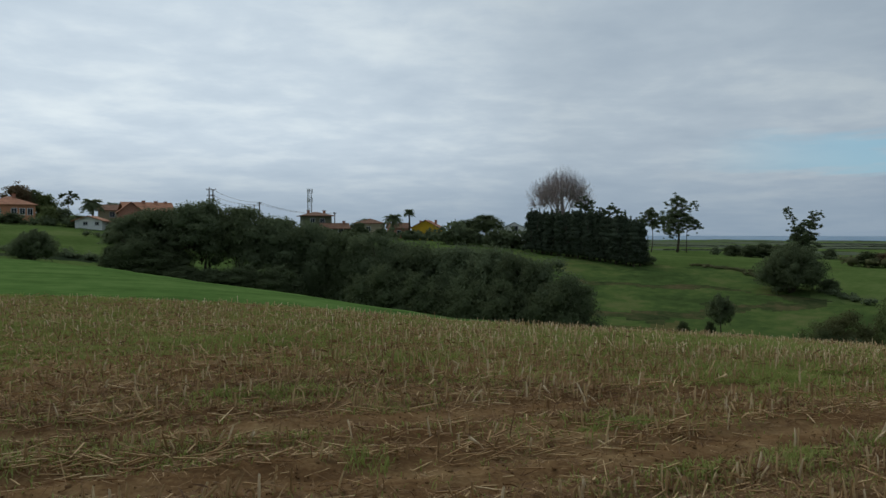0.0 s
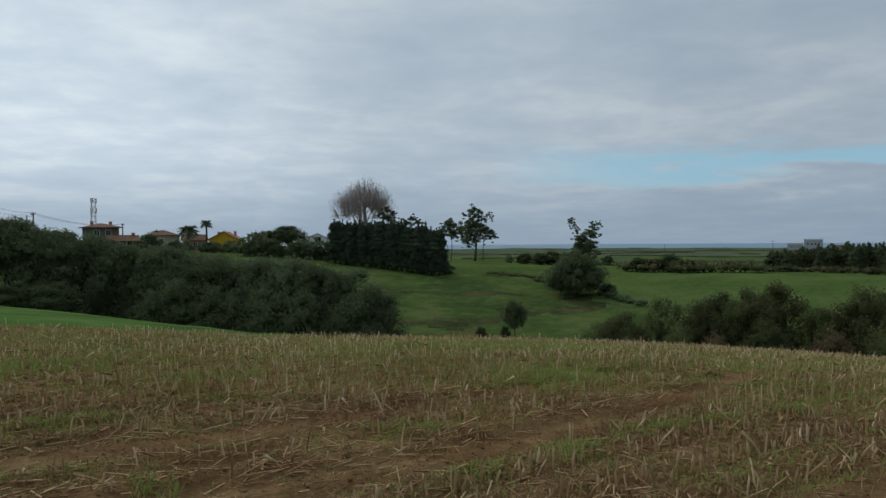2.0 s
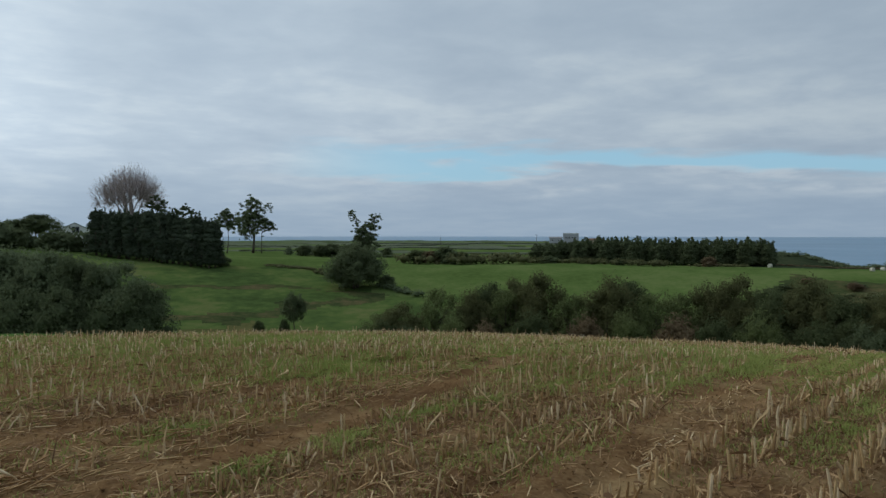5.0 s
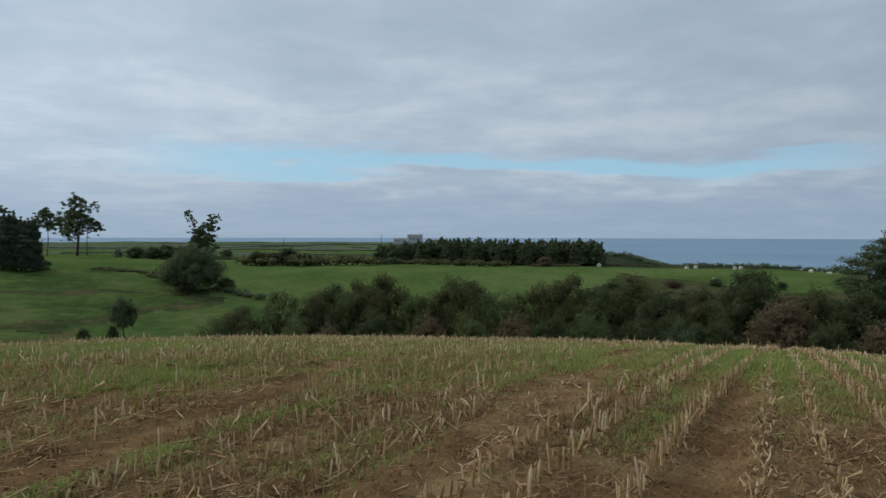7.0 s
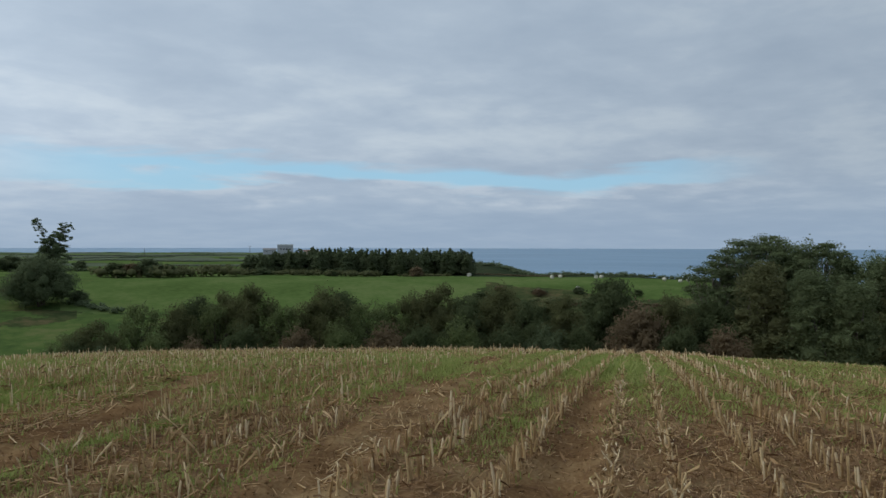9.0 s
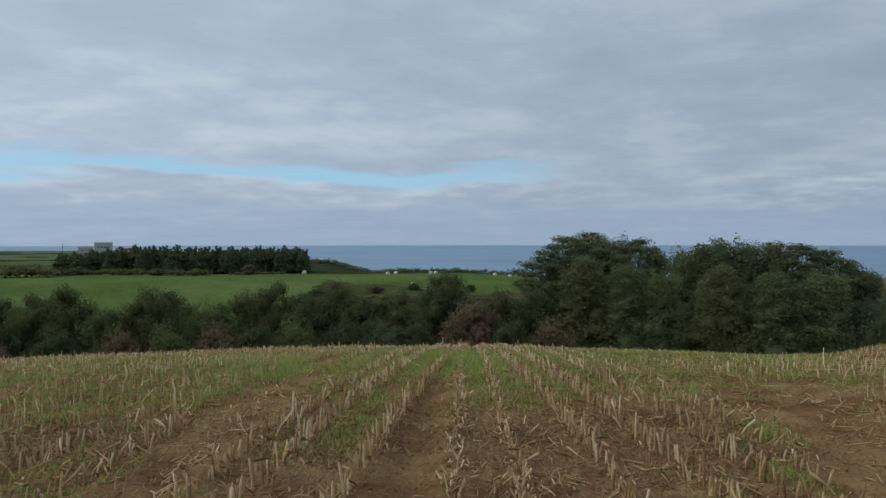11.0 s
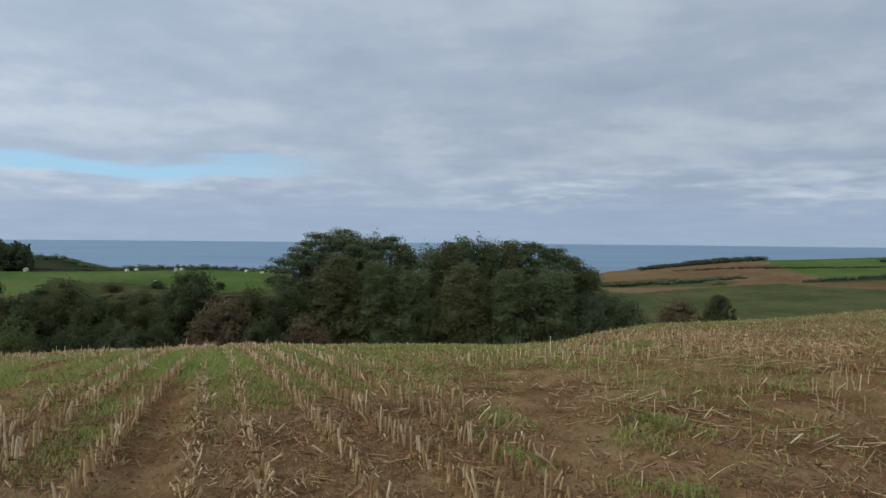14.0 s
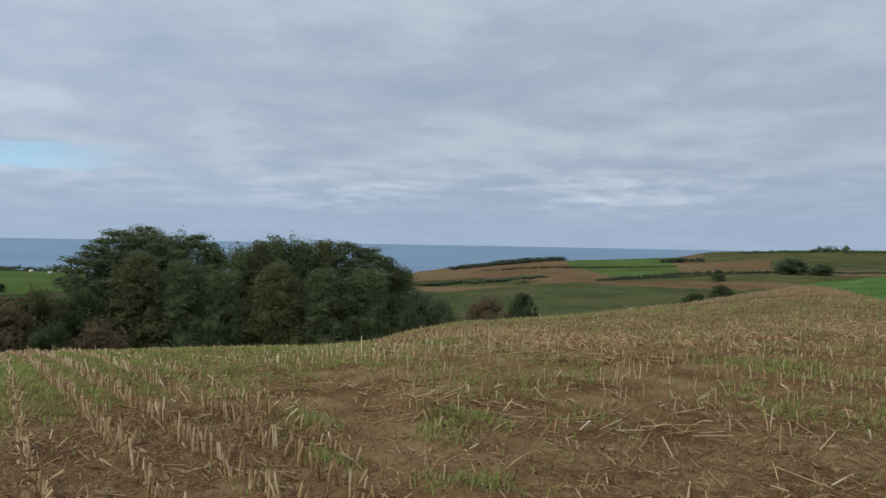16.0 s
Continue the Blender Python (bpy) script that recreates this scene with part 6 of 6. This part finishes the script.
house("white house with a dark attic window", 5.35, 224, 7.6, 8, 5.0, 1.8, "white", SLATE, "gable", 2, [(0.2, 5.0, 1.7, 1.6), (-2.4, 3.0, 0.9, 1.0), (1.0, 2.6, 1.0, 1.1)], (), 0.2)
house("large grey farm building on the far rise", 40.72, 800, 16.0, 10, 9.6, 1.0, "grey", WALLS["white"], "flat", 0, [(-4.5, 5.6, 1.6, 1.4), (-1.5, 5.6, 1.6, 1.4), (1.5, 5.6, 1.6, 1.4), (4.5, 5.6, 1.6, 1.4)])
house("long low grey shed on the far rise", 39.6, 800, 13.0, 8, 4.6, 1.6, "grey", SLATE, "ridge", 0, [(-3, 2.5, 1.2, 1.0), (3, 2.5, 1.2, 1.0)])
house("low pale barn on the far rise", 42.6, 830, 16.0, 8, 3.8, 1.4, "beige", TILE_DULL, "ridge", 0, [(0, 2.3, 1.2, 1.0)])


# ---- poles, mast and wires ----
def utility_pole(bearing, r, h, arms, twin=0.0):
    t = thing("utility_pole", "wooden power pole with cross-arms" if arms else "plain wooden power pole", "pole", "power line")
    t.matrix_world = pose(*ground_at(bearing, r), 0, 0, -bearing)
    for dx in ((-twin, twin) if twin else (0,)):
        v, f = tube(np.array([(dx, 0, -0.8), (dx, 0, h * 0.5), (dx, 0, h - (0.5 if dx > 0 else 0))]), np.array((0.20, 0.17, 0.13)), 8)
        piece("post", mesh_of("post", v, f, POLE_WOOD), t)
    for z, half in arms:
        bm = bmesh.new()
        box(bm, -half, half, -0.16, -0.04, z - 0.08, z + 0.08)
        arm = part("crossarm", bm, POLE_WOOD, t)
        for dx in (-half * 0.9, 0.0, half * 0.9):
            v, f = tube(np.array([(dx, -0.1, z + 0.07), (dx, -0.1, z + 0.2), (dx, -0.1, z + 0.34)]), np.array((0.05, 0.09, 0.04)), 6)
            piece("insulator", mesh_of("insulator", v, f, GLASS), arm)


utility_pole(-16.95, 185, 11.2, [(10.6, 1.1), (9.2, 0.9), (8.0, 1.1)], 0.42)
utility_pole(-13.57, 195, 8.4, [(8.0, 0.5)])
utility_pole(-13.95, 240, 8.1, [])
utility_pole(-8.1, 240, 7.0, [(6.7, 0.5)])
utility_pole(38.2, 620, 9.0, [(8.6, 0.8)])
utility_pole(31.0, 640, 7.0, [])


def lattice_mast(bearing, r, h):
    t = thing("radio_mast", "tall grey steel lattice mast with antennas", "mast")
    t.matrix_world = pose(*ground_at(bearing, r), 0, 0, 20)
    half = lambda z: 1.25 - 0.45 * z / h
    for sx in (-1, 1):
        for sy in (-1, 1):
            v, f = tube(np.array([(sx * half(-1), sy * half(-1), -1), (sx * half(h), sy * half(h), h)]), np.array((0.11, 0.09)), 6)
            piece("leg", mesh_of("leg", v, f, STEEL), t)
    n = 13
    for i in range(n):
        z0, z1 = h * i / n, h * (i + 1) / n
        ps = []
        for s in range(4):
            c = [(-1, -1), (1, -1), (1, 1), (-1, 1)]
            a, b = c[s], c[(s + 1) % 4]
            ps.append(tube(np.array([(a[0] * half(z0), a[1] * half(z0), z0), (b[0] * half(z1), b[1] * half(z1), z1)]), np.array((0.055, 0.055)), 4))
            ps.append(tube(np.array([(a[0] * half(z1), a[1] * half(z1), z1), (b[0] * half(z1), b[1] * half(z1), z1)]), np.array((0.05, 0.05)), 4))
        v, f = join(ps)
        piece("brace", mesh_of("brace", v, f, STEEL), t)
    for z in (h - 0.9, h - 5.5):
        for a in range(3):
            bm = bmesh.new()
            box(bm, -0.22, 0.22, 1.3, 1.5, z - 1.1, z + 1.1)
            bmesh.ops.rotate(bm, verts=bm.verts, cent=(0, 0, 0), matrix=Matrix.Rotation(a * 2.094, 3, "Z"))
            part("antenna", bm, FRAME, t)


lattice_mast(-9.94, 380, 26.6)


def wire(b0, r0, h0, b1, r1, h1, sag):
    a, b = np.array(ground_at(b0, r0)) + (0, 0, h0), np.array(ground_at(b1, r1)) + (0, 0, h1)
    s = np.linspace(0, 1, 14)[:, None]
    v, f = tube(a + (b - a) * s - np.array((0, 0, 1)) * sag * 4 * s * (1 - s), np.full(14, 0.03), 4)
    tagged(new("power_cable", mesh_of("power_cable", v, f, TIMBER)), "thin dark power cable slung between poles", "cable", "power line")


for dz in (10.9, 9.5, 8.3):
    wire(-16.95, 185, dz, -13.57, 195, 8.3 - (10.9 - dz) * 0.3, 0.9)
for dz in (8.3, 7.9):
    wire(-13.57, 195, dz, -8.1, 240, 6.9, 1.2)
wire(-13.57, 195, 8.2, -13.95, 240, 8.0, 0.6)


# ---- hay bales ----
WRAP = material("bale_wrap", shades((0.58, 0.55, 0.45), 0.85, 1.12), 1.2, 0.7, bump=0.02, bump_scale=6.0)


def make_bale():
    t = thing("hay_bale", "round hay bale in pale wrap lying in the meadow", "hay bale", "hay bales")
    bm = bmesh.new()
    bmesh.ops.create_cone(bm, cap_ends=True, segments=22, radius1=0.56, radius2=0.56, depth=1.1, matrix=Matrix.Rotation(math.pi / 2, 4, "Y"))
    bmesh.ops.bevel(bm, geom=[e for e in bm.edges if e.calc_length() < 0.3], offset=0.09, segments=2, affect="EDGES")
    for v in bm.verts:
        v.co *= 1 + 0.03 * math.sin(v.co.x * 9 + v.co.y * 5)
        v.co.z = max(v.co.z, -0.51) + 0.51
    body = part("wrap", bm, WRAP, t)
    for s in (-1, 1):
        bm = bmesh.new()
        bmesh.ops.create_cone(bm, cap_ends=True, segments=16, radius1=0.36, radius2=0.30, depth=0.03, matrix=Matrix.Translation((s * 0.565, 0, 0.51)) @ Matrix.Rotation(math.pi / 2, 4, "Y"))
        part("end_fold", bm, WRAP, body)
    return t


BALES = [(54.5, 193, 20), (60.7, 187, 60), (61.3, 192, 100), (62.6, 165, 40), (63.9, 193, 10), (68.75, 197, 80), (69.85, 193, 120), (70.4, 203, 30), (64.3, 196, 70)]
bale = make_bale()
for i, (b, r, turn) in enumerate(BALES):
    m = pose(*ground_at(b, r), 0, 0, turn) @ Matrix.Scale(0.88, 4)
    if i == 0:
        bale.matrix_world = m
    else:
        copy_thing(bale, m)
